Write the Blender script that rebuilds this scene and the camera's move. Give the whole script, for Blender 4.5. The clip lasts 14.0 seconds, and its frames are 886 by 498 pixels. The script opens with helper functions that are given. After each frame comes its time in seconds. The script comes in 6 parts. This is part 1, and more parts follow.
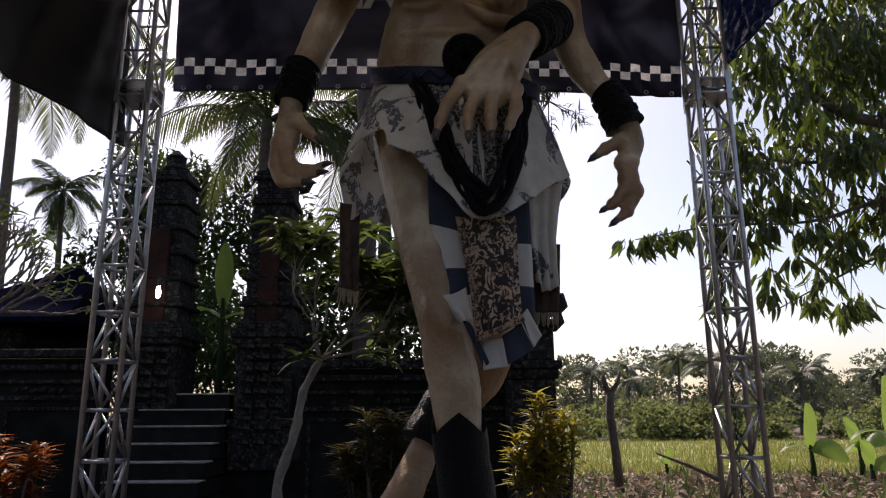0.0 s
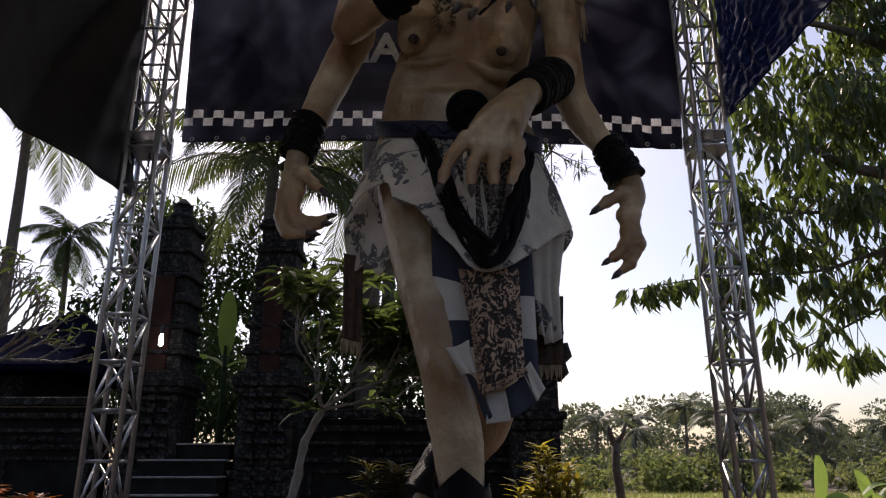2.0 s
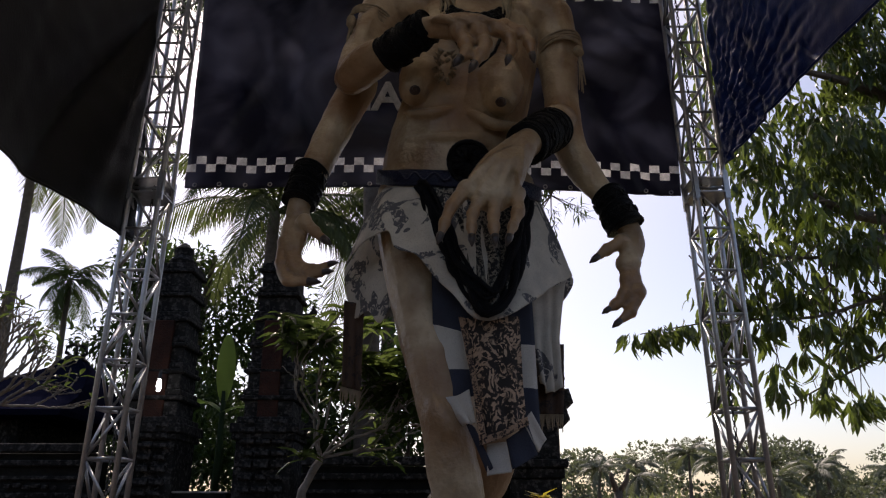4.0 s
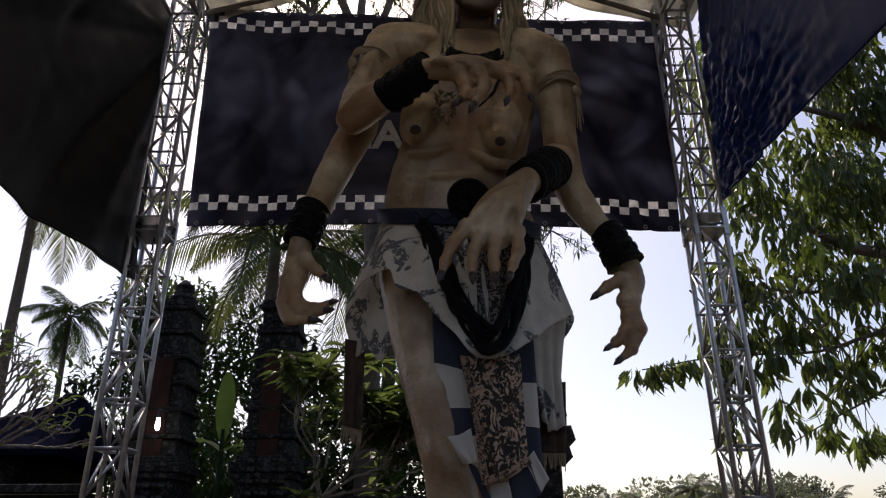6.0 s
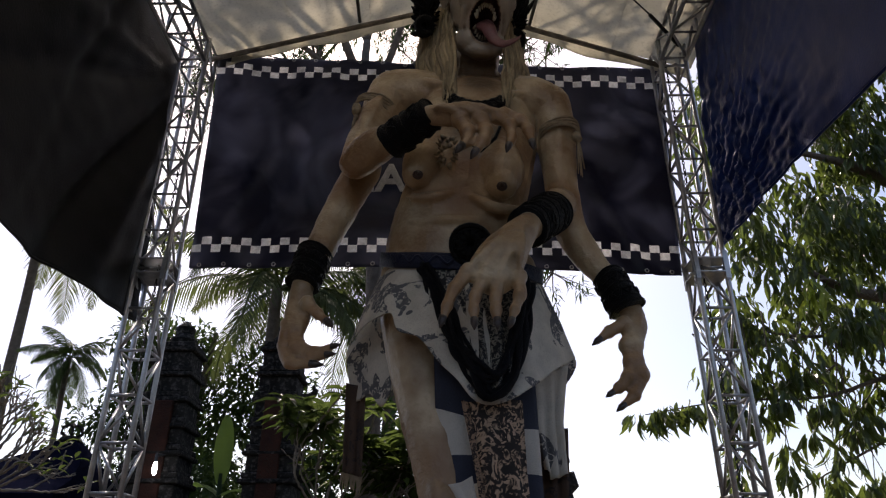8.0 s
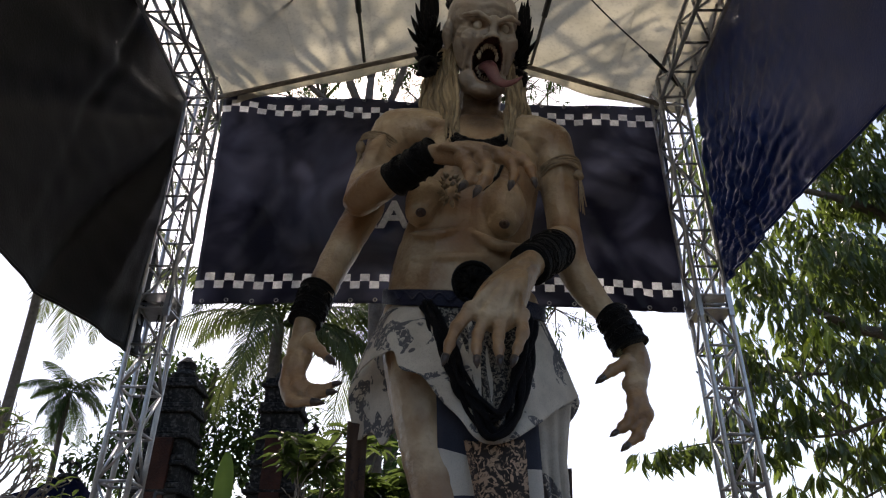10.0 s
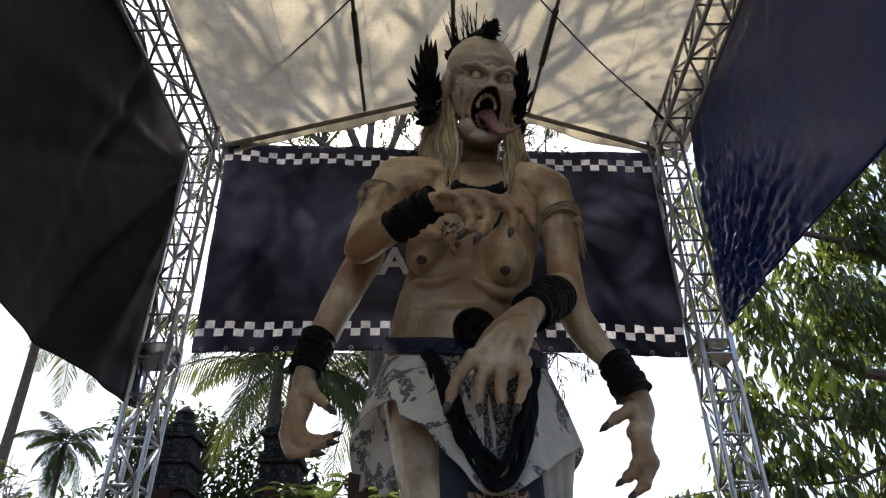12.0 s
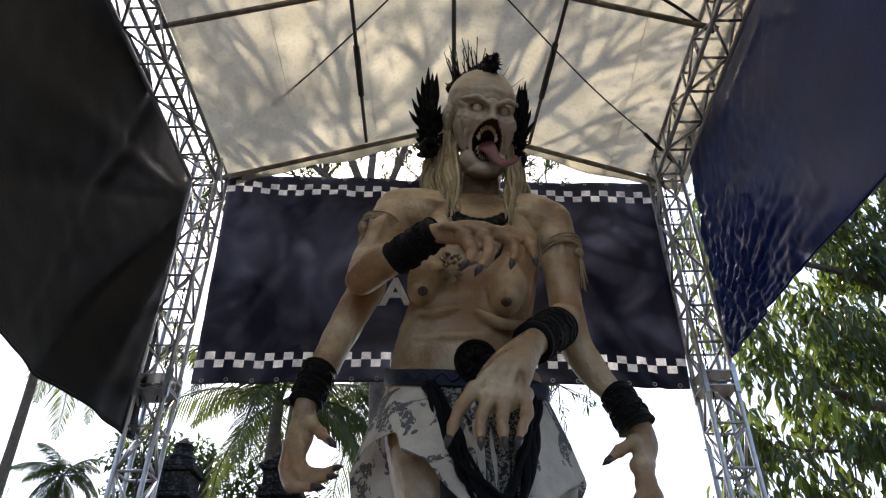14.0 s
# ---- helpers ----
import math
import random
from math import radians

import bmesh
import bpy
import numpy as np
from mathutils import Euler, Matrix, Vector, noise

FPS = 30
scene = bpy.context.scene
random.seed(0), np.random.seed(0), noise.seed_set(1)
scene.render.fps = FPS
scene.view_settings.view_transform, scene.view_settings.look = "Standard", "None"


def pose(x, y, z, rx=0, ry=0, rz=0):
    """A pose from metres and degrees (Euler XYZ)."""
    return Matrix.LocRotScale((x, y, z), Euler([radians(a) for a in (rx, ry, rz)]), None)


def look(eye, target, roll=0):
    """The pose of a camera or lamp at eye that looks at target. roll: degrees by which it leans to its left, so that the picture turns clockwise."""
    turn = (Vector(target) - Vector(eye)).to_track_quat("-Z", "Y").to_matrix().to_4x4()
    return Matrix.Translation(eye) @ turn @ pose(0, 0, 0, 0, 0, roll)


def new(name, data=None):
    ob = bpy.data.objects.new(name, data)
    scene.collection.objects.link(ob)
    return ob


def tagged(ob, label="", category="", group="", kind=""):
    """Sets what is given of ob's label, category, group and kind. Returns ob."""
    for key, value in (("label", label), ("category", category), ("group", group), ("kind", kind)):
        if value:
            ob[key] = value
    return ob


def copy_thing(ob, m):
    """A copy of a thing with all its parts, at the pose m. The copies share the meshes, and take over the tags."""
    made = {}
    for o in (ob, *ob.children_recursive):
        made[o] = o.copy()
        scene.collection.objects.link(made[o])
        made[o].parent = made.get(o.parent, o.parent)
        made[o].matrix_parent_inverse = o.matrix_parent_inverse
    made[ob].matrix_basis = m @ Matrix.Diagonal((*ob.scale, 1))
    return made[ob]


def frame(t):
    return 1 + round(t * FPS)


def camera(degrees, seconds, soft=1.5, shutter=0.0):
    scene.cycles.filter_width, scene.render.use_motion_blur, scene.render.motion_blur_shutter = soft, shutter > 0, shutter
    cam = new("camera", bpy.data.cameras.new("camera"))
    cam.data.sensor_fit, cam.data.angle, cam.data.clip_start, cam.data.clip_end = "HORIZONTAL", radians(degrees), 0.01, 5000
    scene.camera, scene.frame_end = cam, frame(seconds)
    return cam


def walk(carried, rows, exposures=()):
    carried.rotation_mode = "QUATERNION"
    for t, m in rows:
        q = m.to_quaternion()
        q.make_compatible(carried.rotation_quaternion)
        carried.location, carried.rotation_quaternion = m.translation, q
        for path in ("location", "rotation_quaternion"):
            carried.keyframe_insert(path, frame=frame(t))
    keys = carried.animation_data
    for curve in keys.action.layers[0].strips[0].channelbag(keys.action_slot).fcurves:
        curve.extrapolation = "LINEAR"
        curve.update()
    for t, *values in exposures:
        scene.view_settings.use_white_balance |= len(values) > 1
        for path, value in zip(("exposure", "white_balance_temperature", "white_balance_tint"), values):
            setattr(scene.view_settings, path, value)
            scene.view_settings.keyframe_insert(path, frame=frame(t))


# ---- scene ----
FOV = 64.29
cam = camera(FOV, 14.0, soft=1.2)
# seconds, x, y, z, pitch, roll, yaw
PATH = [
    (0, 0.001, 0.078, 1.532, 13.25, 0.32, -0.03),
    (0.5, 0.002, 0.08, 1.548, 14.43, 0.11, -0.13),
    (1, 0.004, 0.075, 1.549, 14.96, -0.06, -0.06),
    (1.5, 0.007, 0.068, 1.554, 15.96, 0.12, 0.15),
    (2, 0.006, 0.053, 1.559, 17.0, 0.03, 0.23),
    (2.5, 0.003, 0.048, 1.563, 17.56, 0.07, 0.1),
    (3, 0.004, 0.038, 1.577, 18.46, -0.2, 0.04),
    (5.5, 0.002, 0.017, 1.596, 22.61, 0.24, 0.47),
    (6, 0.001, 0.004, 1.602, 23.19, 0.18, 0.32),
    (6.5, 0.003, -0.002, 1.605, 24.1, -0.0, 0.3),
    (7, 0.005, -0.018, 1.605, 24.87, -0.24, 0.19),
    (7.5, 0.001, -0.011, 1.614, 25.75, -0.23, 0.13),
    (8, 0.001, -0.014, 1.616, 26.51, -0.1, 0.35),
    (8.5, -0.001, -0.021, 1.621, 27.22, -0.23, 0.42),
    (11, -0.001, -0.037, 1.629, 30.98, -0.3, 0.48),
    (11.5, -0.004, -0.037, 1.637, 31.95, -0.08, 0.67),
    (12, -0.005, -0.05, 1.638, 32.91, 0.09, 0.71),
    (12.5, -0.006, -0.057, 1.638, 33.71, 0.06, 0.74),
    (13, -0.006, -0.062, 1.634, 34.17, 0.18, 0.82),
    (13.5, -0.008, -0.062, 1.642, 34.72, 0.18, 0.84),
    (14, -0.008, -0.061, 1.641, 35.34, 0.04, 0.75),
]
EXPOSURES = [(0, 0.2, 7000, 22), (3, 0.14, 7000, 22), (5.5, 0.07, 6950, 21), (7.5, 0.22, 6900, 20), (9, 0.52, 6850, 17), (11, 0.87, 6800, 15), (14, 1.27, 6600, 14)]
walk(cam, [(t, pose(x, y, z, 90 + p, r, w)) for t, x, y, z, p, r, w in PATH], EXPOSURES)

# ---- light ----
SUN_ELEVATION, SUN_AZIMUTH = 50.0, -14.0   # degrees; azimuth from +y, to the right
world = bpy.data.worlds.new("world")
scene.world = world
world.use_nodes = True
sky = world.node_tree.nodes.new("ShaderNodeTexSky")
sky.sky_type, sky.sun_disc = "NISHITA", False
sky.sun_elevation, sky.sun_rotation = radians(SUN_ELEVATION), radians(SUN_AZIMUTH)
sky.air_density, sky.dust_density = 1.0, 2.1
background = world.node_tree.nodes["Background"]
background.inputs[1].default_value = 0.15
world.node_tree.links.new(sky.outputs[0], background.inputs[0])
sun = new("sun", bpy.data.lights.new("sun", "SUN"))
sun.data.energy, sun.data.angle, sun.data.color = 4.5, radians(0.6), (1.0, 0.93, 0.82)
sun_way = Vector((math.sin(radians(SUN_AZIMUTH)) * math.cos(radians(SUN_ELEVATION)),
                  math.cos(radians(SUN_AZIMUTH)) * math.cos(radians(SUN_ELEVATION)), math.sin(radians(SUN_ELEVATION))))
sun.matrix_world = look((0, 0, 30), Vector((0, 0, 30)) - sun_way)


# ---- materials ----
def material(name, colour, second=None, rough=0.6, metal=0.0, scale=6.0, fine=60.0, bump=0.3, amount=0.5, third=None,
             translucent=0.0, through_colour=None, coords="Object", stretch=(1, 1, 1), island=0.0, spec=0.5):
    """Two-scale noise between two or three colours, with fine bump; leaf and cloth may let light through."""
    m = bpy.data.materials.new(name)
    m.use_nodes = True
    n, link = m.node_tree.nodes, m.node_tree.links.new
    b = n["Principled BSDF"]
    b.inputs["Roughness"].default_value, b.inputs["Metallic"].default_value = rough, metal
    b.inputs["Specular IOR Level"].default_value = spec
    co = n.new("ShaderNodeTexCoord")
    mp = n.new("ShaderNodeMapping")
    mp.inputs["Scale"].default_value = stretch
    link(co.outputs[coords], mp.inputs[0])
    big, small = n.new("ShaderNodeTexNoise"), n.new("ShaderNodeTexNoise")
    for tex, s, d in ((big, scale, 4.0), (small, fine, 6.0)):
        tex.inputs["Scale"].default_value, tex.inputs["Detail"].default_value = s, d
        link(mp.outputs[0], tex.inputs["Vector"])
    second = second or tuple(c * 0.7 for c in colour)
    ramp = n.new("ShaderNodeValToRGB")
    ramp.color_ramp.elements[0].position, ramp.color_ramp.elements[1].position = 0.5 - amount * 0.4, 0.5 + amount * 0.4
    ramp.color_ramp.elements[0].color, ramp.color_ramp.elements[1].color = (*second, 1), (*colour, 1)
    link(big.outputs[0], ramp.inputs[0])
    mix = n.new("ShaderNodeMix")
    mix.data_type, mix.blend_type = "RGBA", "MIX"
    link(ramp.outputs[0], mix.inputs[6])
    mix.inputs[7].default_value = (*(third or tuple(c * 0.75 for c in second)), 1)
    cut = n.new("ShaderNodeMapRange")
    cut.inputs[1].default_value, cut.inputs[2].default_value, cut.inputs[4].default_value = 0.5, 0.75, 0.6
    link(small.outputs[0], cut.inputs[0])
    link(cut.outputs[0], mix.inputs[0])
    out = mix.outputs[2]
    if island:
        geo, hsv = n.new("ShaderNodeNewGeometry"), n.new("ShaderNodeHueSaturation")
        val = n.new("ShaderNodeMapRange")
        val.inputs[3].default_value, val.inputs[4].default_value = 1 - island, 1 + island
        link(geo.outputs["Random Per Island"], val.inputs[0])
        link(val.outputs[0], hsv.inputs["Value"])
        link(out, hsv.inputs["Color"])
        out = hsv.outputs[0]
    link(out, b.inputs["Base Color"])
    if bump:
        bp = n.new("ShaderNodeBump")
        bp.inputs["Strength"].default_value, bp.inputs["Distance"].default_value = bump, 0.02
        link(small.outputs[0], bp.inputs["Height"])
        link(bp.outputs[0], b.inputs["Normal"])
    if translucent:
        tr, sh = n.new("ShaderNodeBsdfTranslucent"), n.new("ShaderNodeMixShader")
        sh.inputs[0].default_value = translucent
        if through_colour:
            tr.inputs[0].default_value = (*through_colour, 1)
        else:
            link(out, tr.inputs[0])
        link(b.outputs[0], sh.inputs[1])
        link(tr.outputs[0], sh.inputs[2])
        link(sh.outputs[0], n["Material Output"].inputs[0])
    return m


SKIN = material("painted_skin", (0.53, 0.41, 0.26), (0.27, 0.165, 0.085), 0.38, scale=3.6, fine=38, amount=0.34, bump=0.4, third=(0.36, 0.26, 0.15))
FACE = material("painted_face", (0.46, 0.44, 0.40), (0.30, 0.27, 0.23), 0.5, scale=6, fine=40, bump=0.4, third=(0.2, 0.15, 0.12))
BLACK = material("black_foam", (0.008, 0.0075, 0.0075), (0.004, 0.004, 0.004), 0.45, scale=30, fine=110, bump=0.9, spec=0.16)
NAIL = material("horn", (0.06, 0.045, 0.04), rough=0.3, scale=20)
NIPPLE = material("brown_paint", (0.07, 0.04, 0.03), rough=0.5, scale=20)
MOUTH = material("dark_red_mouth", (0.05, 0.012, 0.012), rough=0.35, scale=20)
TONGUE = material("wet_tongue", (0.24, 0.10, 0.10), (0.17, 0.065, 0.065), 0.3, scale=12, fine=90)
TOOTH = material("tooth", (0.62, 0.56, 0.42), rough=0.35, scale=30)
EYE = material("eye_white", (0.65, 0.60, 0.48), rough=0.25, scale=30)
HAIR = material("straw_hair", (0.42, 0.34, 0.21), (0.29, 0.22, 0.13), 0.7, scale=10, fine=200, island=0.35)
ROPE = material("jute_rope", (0.36, 0.28, 0.18), rough=0.85, scale=30, fine=300)
NAVY = material("navy_cotton", (0.038, 0.044, 0.068), rough=0.85, scale=8, fine=150)
WHITE = material("white_cotton", (0.62, 0.58, 0.50), (0.52, 0.48, 0.41), 0.85, scale=6, fine=150)
BANNER = material("banner_vinyl", (0.017, 0.020, 0.055), (0.010, 0.012, 0.03), 0.32, scale=3, fine=40, bump=0.2, spec=0.4, translucent=0.55, through_colour=(0.1, 0.1, 0.15))
CHECK = material("white_print", (0.84, 0.84, 0.85), rough=0.4, scale=20, translucent=0.6)
STEEL = material("galvanised_steel", (0.52, 0.52, 0.53), (0.38, 0.38, 0.39), 0.38, 0.85, scale=14, fine=120, bump=0.1)
GREY_TARP = material("dark_grey_tarp", (0.0125, 0.0118, 0.011), (0.008, 0.0075, 0.007), 0.5, scale=1.6, fine=60, bump=0.2, spec=0.16)
BLUE_TARP = material("navy_tarp", (0.012, 0.030, 0.15), (0.008, 0.020, 0.10), 0.34, scale=2, fine=60, bump=0.12, spec=0.16)
ROOF_TARP = material("cream_tarp", (0.67, 0.635, 0.545), (0.56, 0.53, 0.445), 0.6, scale=2.5, fine=30, bump=0.2, translucent=0.75)
STONE = material("mossy_stone", (0.032, 0.031, 0.028), (0.008, 0.008, 0.0075), 0.9, scale=5, fine=22, bump=0.9, third=(0.17, 0.16, 0.15), spec=0.12)
BRICK = material("old_red_brick", (0.07, 0.028, 0.018), (0.028, 0.015, 0.012), 0.9, scale=6, fine=50, bump=0.8, third=(0.03, 0.028, 0.022), spec=0.15)
SLAB = material("step_stone", (0.025, 0.025, 0.023), (0.011, 0.011, 0.010), 0.9, scale=5, fine=40, bump=0.7, spec=0.12)
LINE = material("pale_cement_edge", (0.42, 0.40, 0.37), (0.2, 0.19, 0.18), 0.9, scale=9, fine=60)
THATCH = material("dark_roofing", (0.008, 0.009, 0.020), rough=0.95, scale=12, fine=80, bump=0.6, spec=0.0)
SOIL = material("soil_and_litter", (0.11, 0.085, 0.06), (0.055, 0.042, 0.03), 0.95, scale=1.3, fine=14, bump=1.0, third=(0.16, 0.12, 0.08))
RICE = material("rice_green", (0.24, 0.28, 0.07), (0.30, 0.29, 0.09), 0.7, scale=0.4, fine=8, translucent=0.4, island=0.3)
BARK = material("bark", (0.16, 0.13, 0.10), (0.08, 0.065, 0.05), 0.9, scale=8, fine=40, bump=0.9)
PALE_BARK = material("pale_bark", (0.30, 0.27, 0.23), (0.17, 0.15, 0.12), 0.85, scale=9, fine=40, bump=0.7)
LEAF = material("leaf", (0.06, 0.095, 0.03), (0.04, 0.07, 0.02), 0.22, scale=3, fine=30, bump=0.1, translucent=0.35, through_colour=(0.15, 0.21, 0.05), island=0.5)
DARK_LEAF = material("dark_leaf", (0.035, 0.06, 0.02), (0.022, 0.04, 0.015), 0.7, spec=0.2, scale=3, fine=30, bump=0.1, translucent=0.25, through_colour=(0.08, 0.14, 0.03), island=0.4)
PALM_LEAF = material("palm_leaf", (0.05, 0.075, 0.03), (0.035, 0.05, 0.02), 0.6, spec=0.25, scale=3, fine=30, bump=0.1, translucent=0.35, through_colour=(0.14, 0.18, 0.055), island=0.35)
MANGO_LEAF = material("mango_leaf", (0.04, 0.062, 0.022), (0.025, 0.045, 0.015), 0.3, scale=3, fine=30, bump=0.1, translucent=0.36, through_colour=(0.19, 0.26, 0.05), island=0.6)
# brighter copy of the mango leaf, with the sunlight put into its colour
SUNLIT_LEAF = material("sunlit_mango_leaf", (0.16, 0.22, 0.04), (0.12, 0.17, 0.03), 0.4, scale=3, fine=30, translucent=0.5, through_colour=(0.42, 0.52, 0.06), island=0.3)
# paler and greyer than near leaves: distance haze is put into this colour
FAR_LEAF = material("hazed_foliage", (0.095, 0.112, 0.078), (0.065, 0.08, 0.055), 0.5, scale=0.5, fine=4, bump=0.0, translucent=0.3, through_colour=(0.16, 0.19, 0.08), island=0.6)
BUSH_LEAF = material("sunlit_shrub", (0.11, 0.14, 0.05), (0.07, 0.10, 0.035), 0.6, scale=0.5, fine=4, bump=0.0, translucent=0.4, through_colour=(0.26, 0.30, 0.09), island=0.6)
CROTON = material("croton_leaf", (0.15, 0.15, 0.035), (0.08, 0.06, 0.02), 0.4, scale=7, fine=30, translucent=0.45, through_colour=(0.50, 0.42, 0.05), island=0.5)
RED_CROTON = material("red_croton_leaf", (0.22, 0.06, 0.02), (0.10, 0.05, 0.02), 0.4, scale=7, fine=30, translucent=0.4, through_colour=(0.55, 0.17, 0.03), island=0.5)
# darkened copy of the croton leaf; that shrub's shade is in its colour
SHADED_CROTON = material("shaded_croton_leaf", (0.05, 0.06, 0.02), (0.06, 0.035, 0.02), 0.45, scale=7, fine=30, translucent=0.35, through_colour=(0.18, 0.15, 0.03), island=0.5)
DRY_LEAF = material("dry_leaf", (0.34, 0.26, 0.18), (0.14, 0.10, 0.07), 0.8, scale=4, fine=30, translucent=0.15, island=0.5)
WEED = material("weed_leaf", (0.10, 0.15, 0.04), (0.07, 0.11, 0.03), 0.6, scale=4, fine=30, translucent=0.4, island=0.4)
BANANA = material("banana_leaf", (0.10, 0.19, 0.04), (0.07, 0.14, 0.03), 0.4, scale=3, fine=40, translucent=0.45, through_colour=(0.26, 0.38, 0.07), stretch=(1, 1, 6))
WOOD = material("dark_wood", (0.09, 0.06, 0.04), (0.05, 0.035, 0.025), 0.7, scale=6, fine=50, stretch=(6, 6, 1))
IRON = material("black_iron", (0.03, 0.03, 0.03), rough=0.5, scale=20)


def figured(name, ground, ink, scale, low, high, distort=2.0, grain=7.0, rough=0.85):
    """Printed cloth: dark curling figures on a pale ground."""
    m = material(name, ground, rough=rough, scale=7, fine=120, bump=0.2)
    n, link = m.node_tree.nodes, m.node_tree.links.new
    b = n["Principled BSDF"]
    was = b.inputs["Base Color"].links[0].from_socket
    co = n.new("ShaderNodeTexCoord")
    a, c = n.new("ShaderNodeTexNoise"), n.new("ShaderNodeTexNoise")
    a.inputs["Scale"].default_value, a.inputs["Detail"].default_value, a.inputs["Distortion"].default_value = scale, 2.0, distort
    c.inputs["Scale"].default_value, c.inputs["Detail"].default_value, c.inputs["Distortion"].default_value = scale * grain, 2.0, 1.5
    link(co.outputs["Object"], a.inputs["Vector"])
    link(co.outputs["Object"], c.inputs["Vector"])
    band, line = n.new("ShaderNodeMapRange"), n.new("ShaderNodeMapRange")
    band.inputs[1].default_value, band.inputs[2].default_value = low, high
    line.inputs[1].default_value, line.inputs[2].default_value = 0.38, 0.46
    link(a.outputs[0], band.inputs[0])
    link(c.outputs[0], line.inputs[0])
    mul = n.new("ShaderNodeMath")
    mul.operation = "MULTIPLY"
    link(band.outputs[0], mul.inputs[0])
    link(line.outputs[0], mul.inputs[1])
    mix = n.new("ShaderNodeMix")
    mix.data_type = "RGBA"
    link(mul.outputs[0], mix.inputs[0])
    link(was, mix.inputs[6])
    mix.inputs[7].default_value = (*ink, 1)
    link(mix.outputs[2], b.inputs["Base Color"])
    return m


PRINT = figured("printed_cotton", (0.60, 0.55, 0.46), (0.10, 0.10, 0.105), 3.2, 0.55, 0.56, 1.4, 9.0)
BATIK = figured("brown_batik", (0.56, 0.38, 0.25), (0.025, 0.018, 0.014), 9.0, 0.40, 0.43, 4.5, 2.0)
BATIK_EDGE = figured("batik_border", (0.42, 0.27, 0.17), (0.03, 0.02, 0.016), 42.0, 0.46, 0.5, 1.0, 2.0)
LACE = figured("black_lace", (0.30, 0.27, 0.22), (0.012, 0.012, 0.013), 16.0, 0.42, 0.44, 3.0, 2.0)
LACE_EDGE = material("black_lace_edge", (0.008, 0.008, 0.010), rough=0.6, spec=0.15, scale=40, fine=160, bump=1.0)
BROWN_CLOTH = figured("brown_woven_cloth", (0.085, 0.048, 0.03), (0.03, 0.02, 0.016), 12.0, 0.5, 0.55, 1.0)
BELT_MAT = material("navy_leather", (0.014, 0.017, 0.04), rough=0.45, spec=0.25, scale=20, fine=90, bump=0.5)


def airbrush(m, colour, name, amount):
    """A tone held in the mesh: paint sprayed on joints, finger ends or over the face, or shade painted at the throat
    and breasts.
    """
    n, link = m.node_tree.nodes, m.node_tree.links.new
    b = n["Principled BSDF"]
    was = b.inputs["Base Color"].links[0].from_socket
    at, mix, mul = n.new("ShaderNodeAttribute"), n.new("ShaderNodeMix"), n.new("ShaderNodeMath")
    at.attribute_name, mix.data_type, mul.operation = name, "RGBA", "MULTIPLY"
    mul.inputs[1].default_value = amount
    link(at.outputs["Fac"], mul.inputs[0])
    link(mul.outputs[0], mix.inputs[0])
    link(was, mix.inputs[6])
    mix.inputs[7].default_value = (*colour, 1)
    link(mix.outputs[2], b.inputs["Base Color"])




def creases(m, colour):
    """Airbrushed brown in the hollows of the modelling, which also puts their shade into the colour."""
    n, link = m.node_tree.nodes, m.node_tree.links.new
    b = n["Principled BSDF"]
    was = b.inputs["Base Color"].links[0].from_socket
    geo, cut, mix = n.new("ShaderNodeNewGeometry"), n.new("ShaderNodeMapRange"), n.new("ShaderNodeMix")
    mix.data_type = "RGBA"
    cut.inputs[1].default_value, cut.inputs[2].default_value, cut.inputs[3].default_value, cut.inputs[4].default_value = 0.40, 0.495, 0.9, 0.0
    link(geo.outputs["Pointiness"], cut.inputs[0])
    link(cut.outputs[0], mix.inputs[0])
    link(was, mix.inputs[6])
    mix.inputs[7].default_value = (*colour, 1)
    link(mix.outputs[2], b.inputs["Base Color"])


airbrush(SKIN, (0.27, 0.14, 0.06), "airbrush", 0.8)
# brown mottling with shade put into the colour, mostly on throat and chest
airbrush(SKIN, (0.075, 0.045, 0.026), "umber_shade", 0.9)
airbrush(SKIN, (0.38, 0.35, 0.30), "ash", 0.82)
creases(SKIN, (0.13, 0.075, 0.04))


def dappled(m, low, high, scale):
    """Soft pale wisps in the translucent colour, standing in for dappled sun through the dark vinyl."""
    n, link = m.node_tree.nodes, m.node_tree.links.new
    co, tex, ramp = n.new("ShaderNodeTexCoord"), n.new("ShaderNodeTexNoise"), n.new("ShaderNodeValToRGB")
    tex.inputs["Scale"].default_value, tex.inputs["Detail"].default_value, tex.inputs["Distortion"].default_value = scale, 3.0, 0.9
    ramp.color_ramp.elements[0].position, ramp.color_ramp.elements[1].position = 0.40, 0.74
    ramp.color_ramp.elements[0].color, ramp.color_ramp.elements[1].color = (*low, 1), (*high, 1)
    link(co.outputs["Object"], tex.inputs["Vector"])
    link(tex.outputs[0], ramp.inputs[0])
    for node in n:
        if node.bl_idname == "ShaderNodeBsdfTranslucent":
            link(ramp.outputs[0], node.inputs[0])


# sun patches on the banner's back are put into its colour
dappled(BANNER, (0.058, 0.057, 0.078), (0.28, 0.29, 0.36), 1.25)


# ---- mesh helpers ----
def link_mesh(name, bm, mats, smooth=True):
    me = bpy.data.meshes.new(name)
    bm.to_mesh(me)
    bm.free()
    for m in mats if isinstance(mats, (list, tuple)) else (mats,):
        me.materials.append(m)
    if smooth:
        me.polygons.foreach_set("use_smooth", [True] * len(me.polygons))
    return new(name, me)


